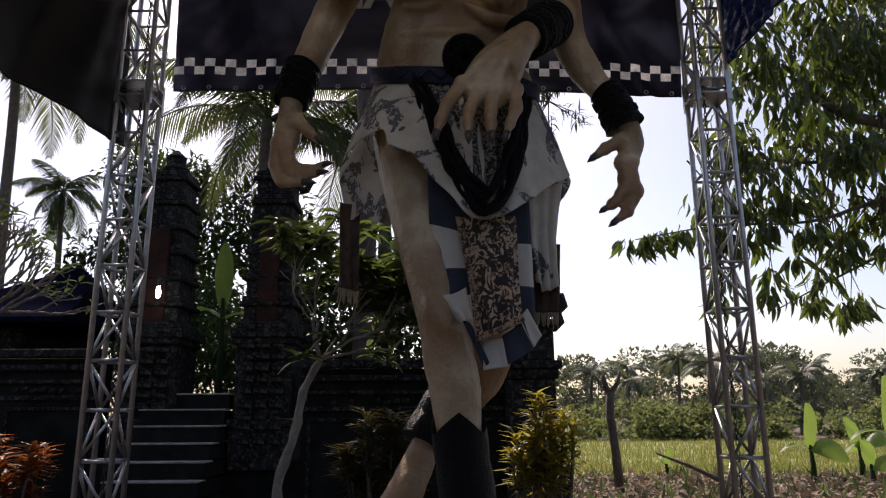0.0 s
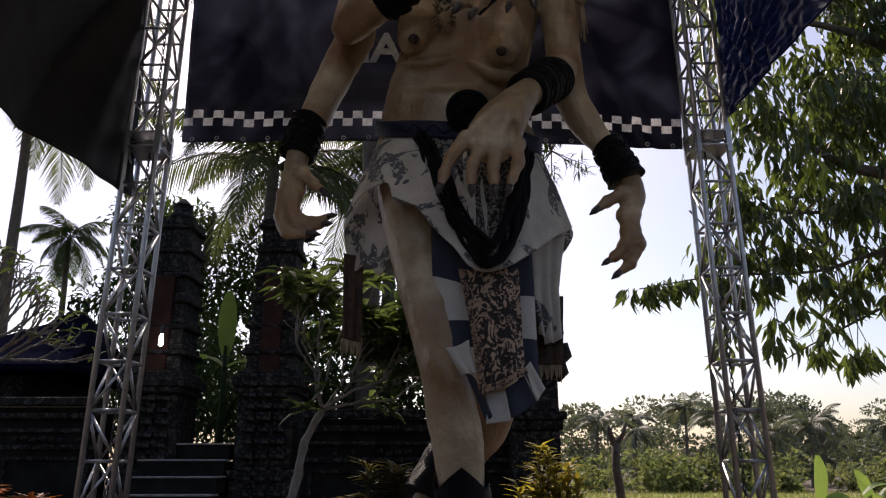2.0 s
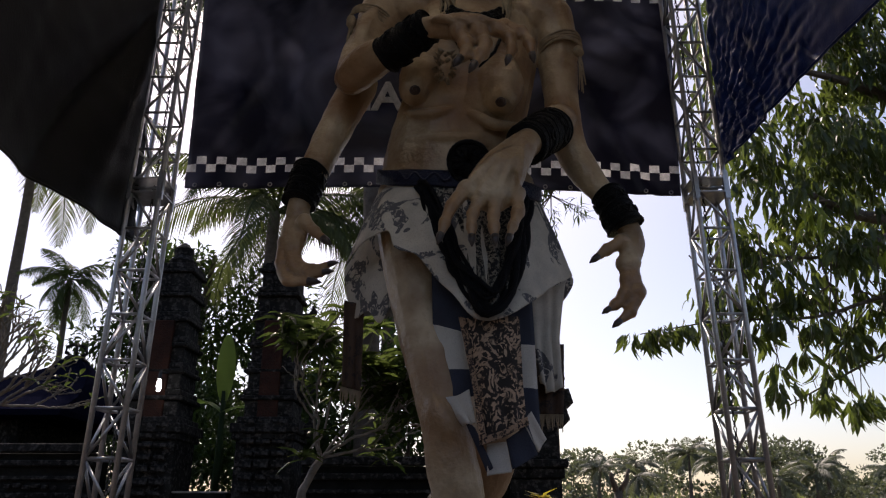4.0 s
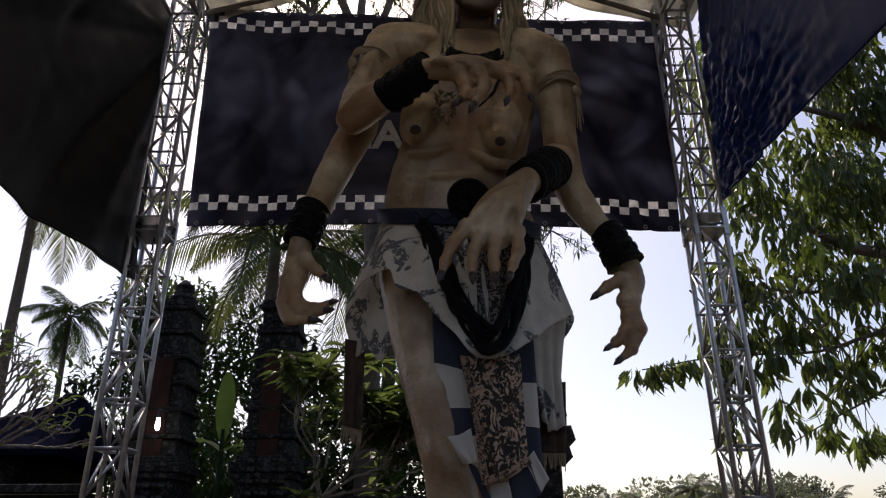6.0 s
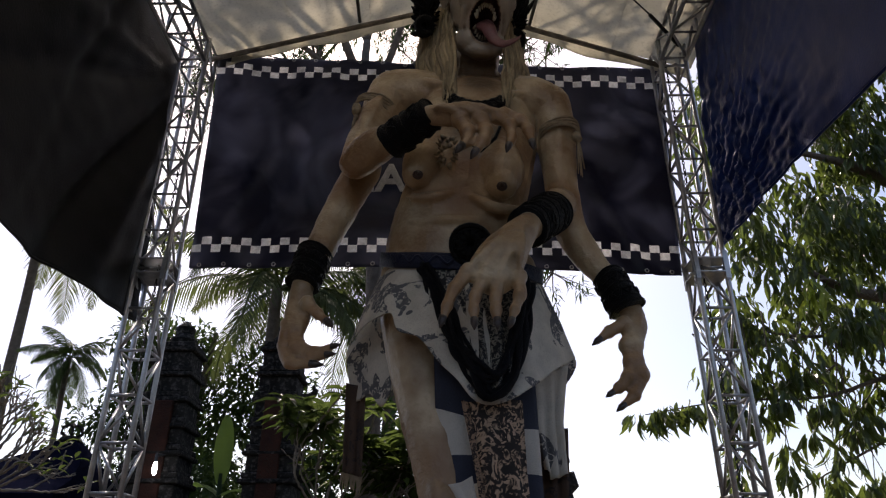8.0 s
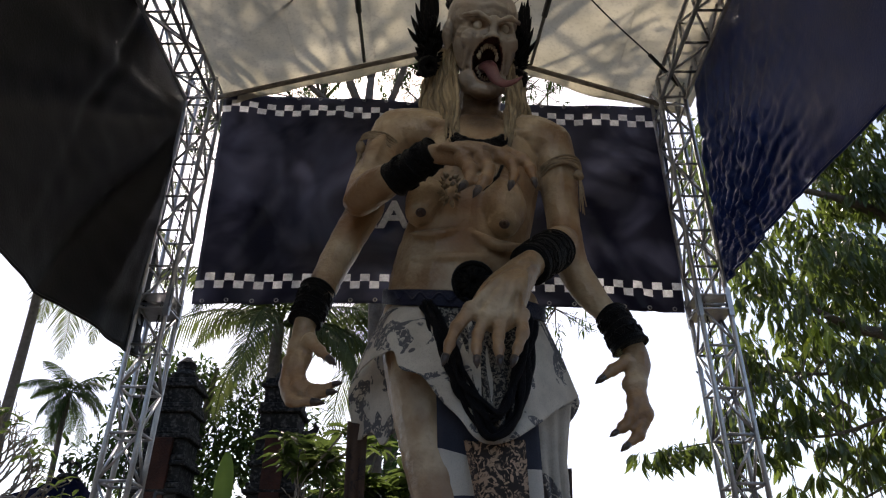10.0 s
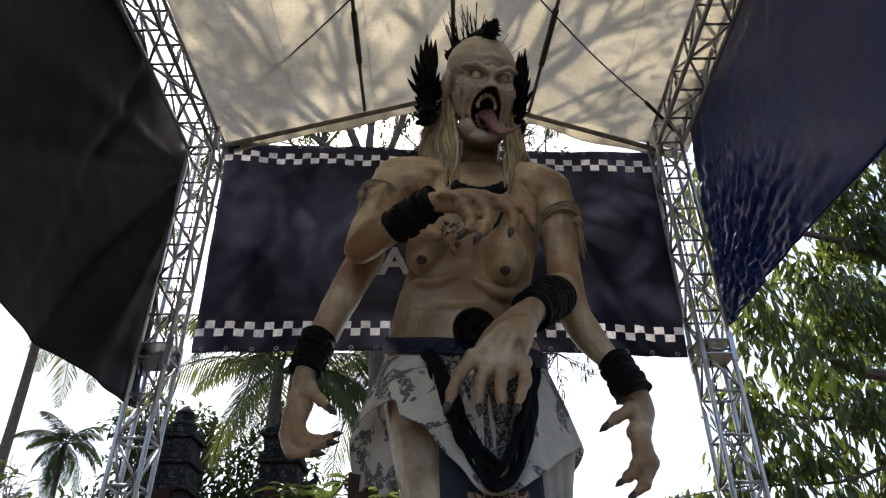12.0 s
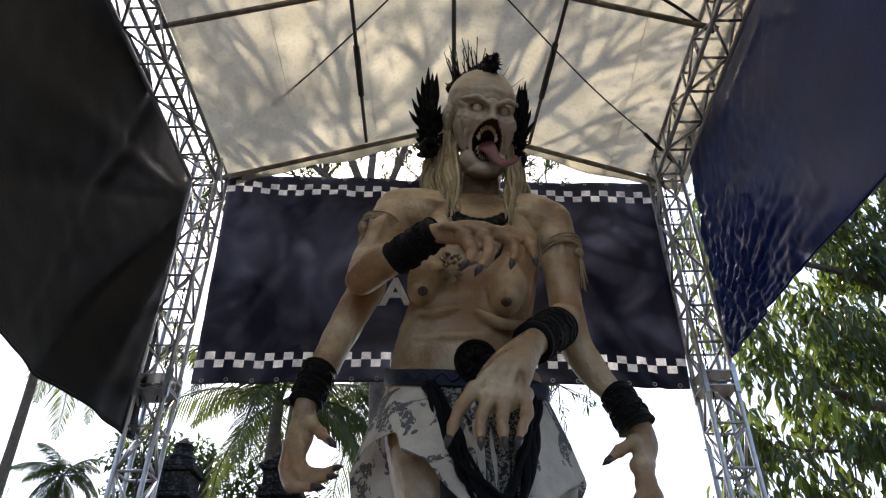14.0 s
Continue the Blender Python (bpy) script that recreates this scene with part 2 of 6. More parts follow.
def part(name, bm, mat, parent=None, label="", smooth=False):
    ob = link_mesh(name, bm, mat, smooth)
    ob.parent = parent
    return tagged(ob, label)


def thing(name, place, label, category, group="", kind=""):
    ob = new(name)
    ob.location = place
    ob.empty_display_size = 0.1
    return tagged(ob, label, category, group, kind)


def box(bm, x0, x1, y0, y1, z0, z1, bevel=0.0, mat=0):
    v = [bm.verts.new(p) for p in ((x0, y0, z0), (x1, y0, z0), (x1, y1, z0), (x0, y1, z0), (x0, y0, z1), (x1, y0, z1), (x1, y1, z1), (x0, y1, z1))]
    fs = [bm.faces.new([v[i] for i in q]) for q in ((3, 2, 1, 0), (4, 5, 6, 7), (0, 1, 5, 4), (1, 2, 6, 5), (2, 3, 7, 6), (3, 0, 4, 7))]
    for f in fs:
        f.material_index = mat
    if bevel:
        bmesh.ops.bevel(bm, geom=list({e for f in fs for e in f.edges}), offset=bevel, segments=1, affect="EDGES", material=mat)
    return bm


def tube(bm, pts, radii, n=12, flat=1.0, mat=0, cap=True, squash=None):
    """A tube through the points; flat squeezes it along the squash axis."""
    pts = [Vector(p) for p in pts]
    if isinstance(radii, (int, float)):
        radii = [radii] * len(pts)
    rings, ref = [], None
    for i, p in enumerate(pts):
        d = (pts[min(i + 1, len(pts) - 1)] - pts[max(i - 1, 0)]).normalized()
        if ref is None:
            ref = Vector((0, 1, 0)) if abs(d.y) < 0.9 else Vector((1, 0, 0))
        a = (ref - d * ref.dot(d)).normalized()
        ref = a
        b = d.cross(a)
        rings.append([bm.verts.new(p + (a * math.cos(2 * math.pi * k / n) * flat + b * math.sin(2 * math.pi * k / n)) * radii[i]) for k in range(n)])
    for r, s in zip(rings, rings[1:]):
        for k in range(n):
            bm.faces.new((r[k], r[(k + 1) % n], s[(k + 1) % n], s[k])).material_index = mat
    if cap:
        bm.faces.new(rings[0][::-1]).material_index = mat
        bm.faces.new(rings[-1]).material_index = mat
    return bm


def ball(bm, c, r, m=None, seg=12, mat=0):
    r = (r, r, r) if isinstance(r, (int, float)) else r
    mt = Matrix.Translation(c) @ (m.to_4x4() if m else Matrix()) @ Matrix.Diagonal((*r, 1))
    made = bmesh.ops.create_uvsphere(bm, u_segments=seg, v_segments=max(6, seg // 2 + 2), radius=1, matrix=mt)
    for f in {f for v in made["verts"] for f in v.link_faces}:
        f.material_index = mat
    return bm


def lerp(a, b, t):
    return tuple(x + (y - x) * t for x, y in zip(a, b))


def smooth_path(pts, steps=4):
    """Catmull-Rom through rows of numbers."""
    out = []
    p = [np.array(q, float) for q in pts]
    for i in range(len(p) - 1):
        a, b, c, d = p[max(i - 1, 0)], p[i], p[i + 1], p[min(i + 2, len(p) - 1)]
        for k in range(steps):
            t = k / steps
            out.append(0.5 * (2 * b + (c - a) * t + (2 * a - 5 * b + 4 * c - d) * t * t + (3 * b - a - 3 * c + d) * t ** 3))
    out.append(p[-1])
    return out


def leaves_mesh(name, leaves, mat, parent, width=0.4, label="", bend=0.25, slender=False):
    """One mesh of many leaves, each (base, way, up, length): quads with a folded midrib and a drooping tip; slender ones are lance-shaped."""
    vs, fs = [], []
    rows = ((0, 0.10, 0), (0.22, 0.8, 0.03), (0.5, 1, 0.01), (0.78, 0.62, -0.45 * bend), (1, 0.03, -bend)) if slender else ((0, 0.12, 0), (0.45, 1, 0.02), (1, 0.04, -bend))
    for base, way, up, ln in leaves:
        base, way, up = Vector(base), Vector(way).normalized(), Vector(up)
        side = way.cross(up)
        side = side.normalized() if side.length > 1e-4 else Vector((1, 0, 0))
        nrm = side.cross(way)
        i = len(vs)
        w = ln * width / 2
        for f, g, h in rows:
            mid = base + way * ln * f + nrm * ln * h
            vs += [mid - side * w * g + nrm * w * 0.35 * g, mid, mid + side * w * g + nrm * w * 0.35 * g]
        for r in range(0, 3 * len(rows) - 3, 3):
            fs += [(i + r, i + r + 1, i + r + 4, i + r + 3), (i + r + 1, i + r + 2, i + r + 5, i + r + 4)]
    me = bpy.data.meshes.new(name)
    me.from_pydata([tuple(v) for v in vs], [], fs)
    me.materials.append(mat)
    ob = new(name, me)
    ob.parent = parent
    return tagged(ob, label)


# ---- ground ----
def ground_height(x, y):
    near = max(0.0, 1 - max(0.0, math.hypot(x, y - 8) - 25) / 30)
    return near * 0.10 * (noise.noise(Vector((x * 0.35, y * 0.35, 0.0))) - 0.3) + (-0.012 * max(0, y - 45) if y < 250 else -2.46)


def build_ground():
    bm = bmesh.new()
    marks = sorted({*np.arange(-30, 60.1, 1.0).round(2).tolist(), -3000, -1000, -300, -120, -60, 100, 180, 300, 1000, 3000})
    grid = [[bm.verts.new((x, y, ground_height(x, y))) for x in marks] for y in marks]
    for r, s in zip(grid, grid[1:]):
        for k in range(len(marks) - 1):
            bm.faces.new((r[k], r[k + 1], s[k + 1], s[k]))
    ob = link_mesh("ground", bm, SOIL)
    tagged(ob, "brown soil with dry leaf litter, uneven", "ground", kind="structure")


build_ground()


def dark_wall(name, x0, x1, y0, y1, h, label):
    bm = bmesh.new()
    box(bm, x0, x1, y0, y1, -0.2, h, 0.03)
    tagged(link_mesh(name, bm, SLAB, False), label, "wall", kind="structure")


# unseen walls added behind and beside the camera, to cut the frontal sky light
dark_wall("blocker_south", -12, 12, -7.5, -7.2, 3.6, "unseen dark wall added to cut the open sky light")
dark_wall("blocker_west", -12.3, -12, -7.5, 6, 5.5, "unseen dark wall added to cut the open sky light")
dark_wall("blocker_east", 12, 12.3, -7.5, 2, 5.5, "unseen dark wall added to cut the open sky light")


# ---- steel roof frame ----
POST_L, POST_R, POST_Y, BEAM_Z, HALF = -2.74, 2.42, 6.0, 6.93, 0.135


def tube_mesh(name, length, r, n=6):
    bm = bmesh.new()
    tube(bm, [(0, 0, 0), (0, 0, length)], r, n)
    me = bpy.data.meshes.new(name)
    bm.to_mesh(me)
    bm.free()
    me.materials.append(STEEL)
    me.polygons.foreach_set("use_smooth", [len(p.vertices) == 4 for p in me.polygons])
    return me


def between(name, me, a, b, length, parent):
    ob = new(name, me)
    a, b = Vector(a), Vector(b)
    ob.matrix_local = Matrix.LocRotScale(a, (b - a).to_track_quat("Z", "Y"), (1, 1, (b - a).length / length))
    ob.parent = parent
    return ob


def truss(name, length, cell, label, group):
    """A square lattice truss along z from 0 to length."""
    top = thing(name, (0, 0, 0), label, "truss", group)
    chord, rung, brace = tube_mesh("chord", length, 0.023), tube_mesh("rung", 1, 0.014), tube_mesh("brace", 1, 0.013)
    corner = [(-HALF, -HALF), (HALF, -HALF), (HALF, HALF), (-HALF, HALF)]
    for x, y in corner:
        between("chord", chord, (x, y, 0), (x, y, length), length, top)
    cells = round(length / cell)
    for i in range(cells + 1):
        z = min(length - 0.02, max(0.02, i * length / cells))
        for k in range(4):
            (xa, ya), (xb, yb) = corner[k], corner[(k + 1) % 4]
            between("rung", rung, (xa, ya, z), (xb, yb, z), 1, top)
            if i < cells:
                z2 = (i + 1) * length / cells
                lo, hi = ((xa, ya, z), (xb, yb, z2)) if (i + k) % 2 else ((xb, yb, z), (xa, ya, z2))
                between("brace", brace, lo, hi, 1, top)
    return top


def flange(parent, z, h=0.14):
    """A bolted joint of two plates with a pierced sleeve."""
    w = HALF + 0.03
    for dz in (-h / 2, h / 2):
        bm = bmesh.new()
        box(bm, -w, w, -w, w, dz - 0.008, dz + 0.008, 0.003)
        ob = part("joint_plate", bm, STEEL, parent)
        ob.location = (0, 0, z)
    for k in range(8):
        bm = bmesh.new()
        a = -w + 0.01 if k < 4 else w - 0.05
        box(bm, a, a + 0.04, -w - 0.001, -w + 0.006, -h, h, 0.0)
        ob = part("joint_strap", bm, STEEL, parent)
        ob.location, ob.rotation_euler = (0, 0, z), (0, 0, k * math.pi / 2)


post = truss("truss_post", BEAM_Z + 0.2, 0.40, "galvanised steel lattice truss post with bolted joints", "roof frame trusses")
flange(post, 4.38)
post.location = (POST_L, POST_Y, 0)
copy_thing(post, pose(POST_R, POST_Y, 0))
copy_thing(post, pose(POST_L, -1.2, 0))
copy_thing(post, pose(POST_R, -1.2, 0))
# chain hoists inside the back posts
def chain_run(x, z0, z1):
    bm = bmesh.new()
    k, z = 0, z0
    while z < z1:
        pts = [(0.012 * math.cos(a) if k % 2 else 0, 0 if k % 2 else 0.012 * math.cos(a), z + 0.028 * math.sin(a)) for a in np.linspace(0, 2 * math.pi, 7)]
        tube(bm, pts, 0.005, 4, cap=False)
        z += 0.042
        k += 1
    ob = link_mesh("hoist_chain", bm, IRON)
    ob.location = (x, POST_Y, 0)
    tagged(ob, "dark steel hoist chain hanging inside the truss post", "chain")


chain_run(POST_L + 0.02, 0.0, BEAM_Z)
chain_run(POST_R - 0.03, 0.0, BEAM_Z)
beam = truss("truss_beam", 7.2 - 2 * HALF - 0.06, 0.40, "galvanised steel lattice roof beam carried by posts", "roof frame trusses")
for x in (POST_L, POST_R):
    m = Matrix.Translation((x, POST_Y - HALF - 0.03, BEAM_Z)) @ Matrix.Rotation(math.pi / 2, 4, "X")
    if x == POST_L:
        beam.matrix_basis = m
    else:
        copy_thing(beam, m)


# ---- cloth walls and roof ----
def cloth(name, nu, nv, place, mats, label, category, index=None, kind="", thick=0.004):
    bm = bmesh.new()
    vs = [[bm.verts.new(place(i / nu, j / nv)) for i in range(nu + 1)] for j in range(nv + 1)]
    for j in range(nv):
        for i in range(nu):
            f = bm.faces.new((vs[j][i], vs[j][i + 1], vs[j + 1][i + 1], vs[j + 1][i]))
            f.material_index = index(i, j) if index else 0
    ob = link_mesh(name, bm, mats)
    md = ob.modifiers.new("thickness", "SOLIDIFY")
    md.thickness = thick
    return tagged(ob, label, category, kind=kind)


BAN_Y = 6.2


def banner_place(u, v):
    """v from 0 at the lower edge to 1 at the upper."""
    lo = lerp((-2.51, 4.50), (2.26, 4.42), u)
    hi = lerp((-2.60, 7.20), (2.41, 6.98), u)
    x, z = lerp(lo, hi, v)
    sag = 0.05 * math.sin(math.pi * u) * (1 - v) - 0.04 * math.sin(math.pi * u) * v
    y = BAN_Y + 0.03 * noise.noise(Vector((x * 1.1, z * 1.3, 2))) + 0.025 * math.sin(3.0 * x + 1.4 * z) * noise.noise(Vector((x * 0.6, z * 0.6, 5)))
    y -= 0.03 * math.exp(-((x - 1.3 - 0.45 * (5.9 - z)) / 0.05) ** 2) + 0.025 * math.exp(-((x + 2.3 + 0.55 * (5.0 - z)) / 0.09) ** 2) + 0.02 * abs(math.sin(2.1 * x - 1.3 * z + 2 * noise.noise(Vector((x, z, 8)))))
    y -= 0.022 * math.exp(-((x + 1.45 - 0.5 * (z - 5.6)) / 0.06) ** 2) * math.exp(-((z - 6.2) / 0.8) ** 2) + 0.03 * noise.noise(Vector((x * 2.2 + z, z * 0.7, 11))) * (0.4 + abs(x) / 2.5)
    return (x, y, z + sag)


NB = 100


def banner_index(i, j):
    row = j - 4 if 4 <= j < 8 else (j - 57 if 57 <= j < 61 else None)
    if row is None:
        return 0
    return 1 if (i // 2 + row // 2) % 2 == 0 else 0


cloth("banner", NB, 64, banner_place, [BANNER, CHECK], "black vinyl banner with white checked borders, tied between posts", "banner", banner_index)


def banner_word():
    cu = bpy.data.curves.new("letters", "FONT")
    cu.body, cu.size, cu.extrude, cu.align_x, cu.offset = "MA", 0.45, 0.004, "RIGHT", 0.012
    ob = new("letters", cu)
    me = bpy.data.meshes.new_from_object(ob)
    bpy.data.objects.remove(ob)
    me.materials.append(CHECK)
    ob = new("lettering", me)
    ob.parent = bpy.data.objects["banner"]
    ob.matrix_basis = pose(-0.425, BAN_Y - 0.085, 5.335, 90, 0, 0)
    tagged(ob, "white capital letters")


banner_word()


def left_tarp(u, v):
    """Hangs from the beam and is gathered at the back post, from where long creases fan out."""
    y = 6.0 - u * 7.4
    top = BEAM_Z - 0.02
    low = 3.84 + 0.06 * math.sin(u * 9) + 0.05 * math.exp(-(u / 0.05) ** 2) + 0.9 * max(0, u - 0.6)
    z = top + (low - top) * v
    far, down = u * 7.4, max(0.0, v * 3.0 - 0.25)
    a = math.atan2(down, far + 0.05)
    reach = min(1.0, math.hypot(far, down) / 1.6)
    fan = sum(k * math.exp(-((a - c - 0.1 * math.sin(2 * reach)) / w) ** 2) for c, w, k in ((1.42, 0.05, 0.06), (1.20, 0.07, -0.05), (1.02, 0.045, 0.07), (0.78, 0.10, -0.06), (0.52, 0.06, 0.05), (0.25, 0.08, -0.05)))
    belly = 0.22 * math.sin(math.pi * min(1.0, far / 4.5)) * math.sin(math.pi * v * 0.85)
    drop = 0.05 * noise.noise(Vector((far * 0.9 - down * 0.25, down * 0.35, 0))) + 0.03 * math.exp(-((far - 1.3 - 0.5 * v * v) / 0.09) ** 2) * (1 - v)
    x = POST_L - 0.17 - belly - 1.3 * fan * reach * math.exp(-far * 0.3) - 1.5 * drop - 0.008 * noise.noise(Vector((far * 5, down * 5, 3)))
    return (x + 0.12 * v * math.exp(-(u / 0.05) ** 2), y, z)


def right_tarp(u, v):
    """Smooth above; crumpled and gathered towards its lower back corner."""
    y = 5.68 + 0.36 * v * math.exp(-u * 3) - u * 7.0
    top = BEAM_Z + 0.16
    low = 4.63 - 0.22 * min(1.0, u * 2.2) + 0.05 * math.exp(-((u - 0.2) / 0.1) ** 2)
    z = top + (low - top) * v
    p, q = u * 7.0, (1 - v) * 2.4                       # metres from the lower back corner
    near = math.exp(-((p * 0.8) ** 2 + (q * 0.62) ** 2) / 1.1)
    a = math.atan2(q + 0.02, p + 0.02)
    r = math.hypot(p, q)
    crush = 0.04 * noise.noise(Vector((a * 9, r * 1.6, 1))) + 0.05 * noise.noise(Vector((a * 19 + r, r * 3.4, 4))) + 0.045 * noise.noise(Vector((p * 11 + q * 4, q * 6, 7))) + 0.02 * noise.noise(Vector((p * 24, q * 14 + p * 6, 9)))
    x = POST_R + 0.19 + near * crush * min(1.0, 0.35 + r) + 0.05 * math.sin(math.pi * v) * math.sin(p * 1.1) + 0.03 * noise.noise(Vector((p * 0.7 - q * 0.5, q * 0.6, 2)))
    x += 0.018 * math.exp(-((p - q * 0.9 - 0.25) / 0.05) ** 2) * math.exp(-q) + 0.012 * math.exp(-((q - 1.55 + 0.2 * p) / 0.03) ** 2) * math.exp(-p)
    return (x, y, z)


cloth("left_curtain_tarp", 150, 70, left_tarp, GREY_TARP, "dark grey tarpaulin hanging in folds from the roof beam", "tarpaulin")
cloth("right_curtain_tarp", 260, 130, right_tarp, BLUE_TARP, "glossy navy tarpaulin hanging crumpled from the roof beam", "tarpaulin")


def hem(parent, place, label):
    bm = bmesh.new()
    tube(bm, [Vector(place(u, 1.0)) for u in np.linspace(0, 1, 90)], 0.012, 6)
    part("hem", bm, parent.data.materials[0], parent, label, True)


hem(bpy.data.objects["left_curtain_tarp"], left_tarp, "rolled dark hem")
hem(bpy.data.objects["right_curtain_tarp"], right_tarp, "rolled navy hem")


def roof_place(u, v):
    x = -2.64 + 5.36 * u
    y = 6.15 - 7.6 * v
    ridge = 0.05
    if x < ridge:
        k = (ridge - x) / (ridge + 3.0)
        z = 7.92 - 0.86 * k
    else:
        k = (x - ridge) / (2.7 - ridge)
        z = 7.92 - 0.98 * k
    z -= 0.07 * math.sin(math.pi * k) * (0.6 + 0.4 * math.sin(v * 17)) + 0.012 * noise.noise(Vector((x * 3, y * 3, 0)))
    return (x, y, z)


cloth("roof_tarp", 60, 60, roof_place, ROOF_TARP, "cream translucent tarpaulin roof stretched over a gabled frame", "tarpaulin roof")


def rod(name, a, b, r, mat, label, category="pole", sleeves=()):
    top = thing(name, a, label, category)
    bm = bmesh.new()
    d = Vector(b) - Vector(a)
    tube(bm, [(0, 0, 0), tuple(d * 0.5), tuple(d)], r, 8)
    part("tube", bm, mat, top, smooth=True)
    for f, ln, rr in sleeves:
        bm = bmesh.new()
        tube(bm, [tuple(d * f), tuple(d * (f + ln))], rr, 8)
        part("sleeve", bm, IRON, top)
    return top


rod("ridge_pole", (0.05, 6.1, 7.86), (0.05, -1.3, 7.86), 0.024, IRON, "dark iron ridge pole under the tarpaulin roof", sleeves=((0.02, 0.05, 0.035),))
rod("purlin", (-0.99, 6.0, 7.50), (-0.80, -1.3, 7.55), 0.02, IRON, "dark iron purlin with clamped sleeve under the roof", sleeves=((0.1, 0.09, 0.033),))
rod("purlin", (0.94, 6.05, 7.50), (1.62, -1.3, 7.34), 0.02, IRON, "dark iron purlin with clamped sleeve under the roof", sleeves=((0.1, 0.1, 0.033),))
for y in (6.1, 4.0):
    rod("rafter", (POST_L, y, 7.02), (0.05, y, 7.84), 0.028, PALE_BARK, "weathered pole rafter under the tarpaulin roof")
    rod("rafter", (POST_R, y, 6.92), (0.05, y, 7.84), 0.028, PALE_BARK, "weathered pole rafter under the tarpaulin roof")


def rope(name, pts, r, mat, label):
    bm = bmesh.new()
    sp = smooth_path(pts, 8)
    tube(bm, [tuple(q) for q in sp], r, 6)
    tagged(link_mesh(name, bm, mat), label, "rope")


rope("guy_rope", [(-2.74, 5.8, 7.28), (-1.6, 5.0, 7.40), (0.0, 3.6, 7.72)], 0.010, IRON, "dark taut guy rope under the roof")
rope("guy_rope", [(2.49, 5.8, 6.95), (2.1, 5.45, 7.05)], 0.022, IRON, "thick dark rope end tied to the truss corner")
rope("guy_rope", [(2.1, 5.45, 7.05), (1.4, 4.9, 7.28), (0.3, 3.9, 7.72)], 0.009, IRON, "dark taut guy rope under the roof")
rope("guy_rope", [(2.42, 4.1, 7.0), (1.9, 3.8, 7.1), (0.9, 3.4, 7.4)], 0.016, IRON, "dark taut guy rope under the roof")


def flap_place(u, v):
    x, y, z = roof_place(0.01 + 0.98 * u, 0.0)
    return (x, y + 0.012 + 0.015 * v * math.sin(9 * x), z - v * (0.13 + 0.05 * math.sin(x * 2.3 + 1) ** 2))


cloth("roof_flap", 60, 5, flap_place, ROOF_TARP, "loose cream tarpaulin edge hanging below the back rafters", "tarpaulin edge")
eyelet = bmesh.new()
around_pts = [(0.018 * math.cos(a), 0, 0.018 * math.sin(a)) for a in np.linspace(0, 2 * math.pi, 11)]
tube(eyelet, around_pts, 0.006, 5)
first = link_mesh("eyelet", eyelet, STEEL)
first.location = Vector(banner_place(0.02, 0.012)) + Vector((0, -0.012, 0))
for k in range(1, 40):
    ob = new("eyelet", first.data)
    edge = (0.02 + 0.96 * (k % 20) / 19, 0.012 if k < 20 else 0.988)
    ob.location = Vector(banner_place(*edge)) + Vector((0, -0.012, 0))
    ob.parent = bpy.data.objects["banner"]
first.parent = bpy.data.objects["banner"]

for u in (0.17, 0.33, 0.68, 0.84):
    bm = bmesh.new()
    tube(bm, [Vector(roof_place(u, v)) + Vector((0, 0, -0.004)) for v in np.linspace(0, 1, 40)], 0.005, 5, 0.4)
    part("seam", bm, ROOF_TARP, bpy.data.objects["roof_tarp"], smooth=True)


# ---- temple ----
rng = random.Random(7)


def tiers(parent, cx, cy, z0, levels, mat, name="course", depth=1.0):
    """Stacked stone courses: rows of (half width, height)."""
    z = z0
    for w, h in levels:
        bm = bmesh.new()
        j = rng.uniform(-0.006, 0.006)
        box(bm, -w + j, w + j, -w * depth, w * depth, 0, h - 0.004, min(0.012, h * 0.2))
        ob = part(name, bm, mat, parent)
        ob.location = (cx, cy, z)
        z += h
    return z


def carved_face(parent, cx, cy, z0, z1, w, mat):
    """Small proud blocks and scrolls on the front of a pillar."""
    z = z0
    while z < z1:
        h = rng.uniform(0.05, 0.10)
        for k in range(3):
            bm = bmesh.new()
            ww = w * rng.uniform(0.2, 0.3)
            box(bm, -ww, ww, -0.05, 0.03, 0, h, 0.012)
            ob = part("carving", bm, mat, parent)
            ob.location = (cx + (k - 1) * w * 0.62, cy - rng.uniform(0.0, 0.03), z)
        z += h + rng.uniform(0.03, 0.09)


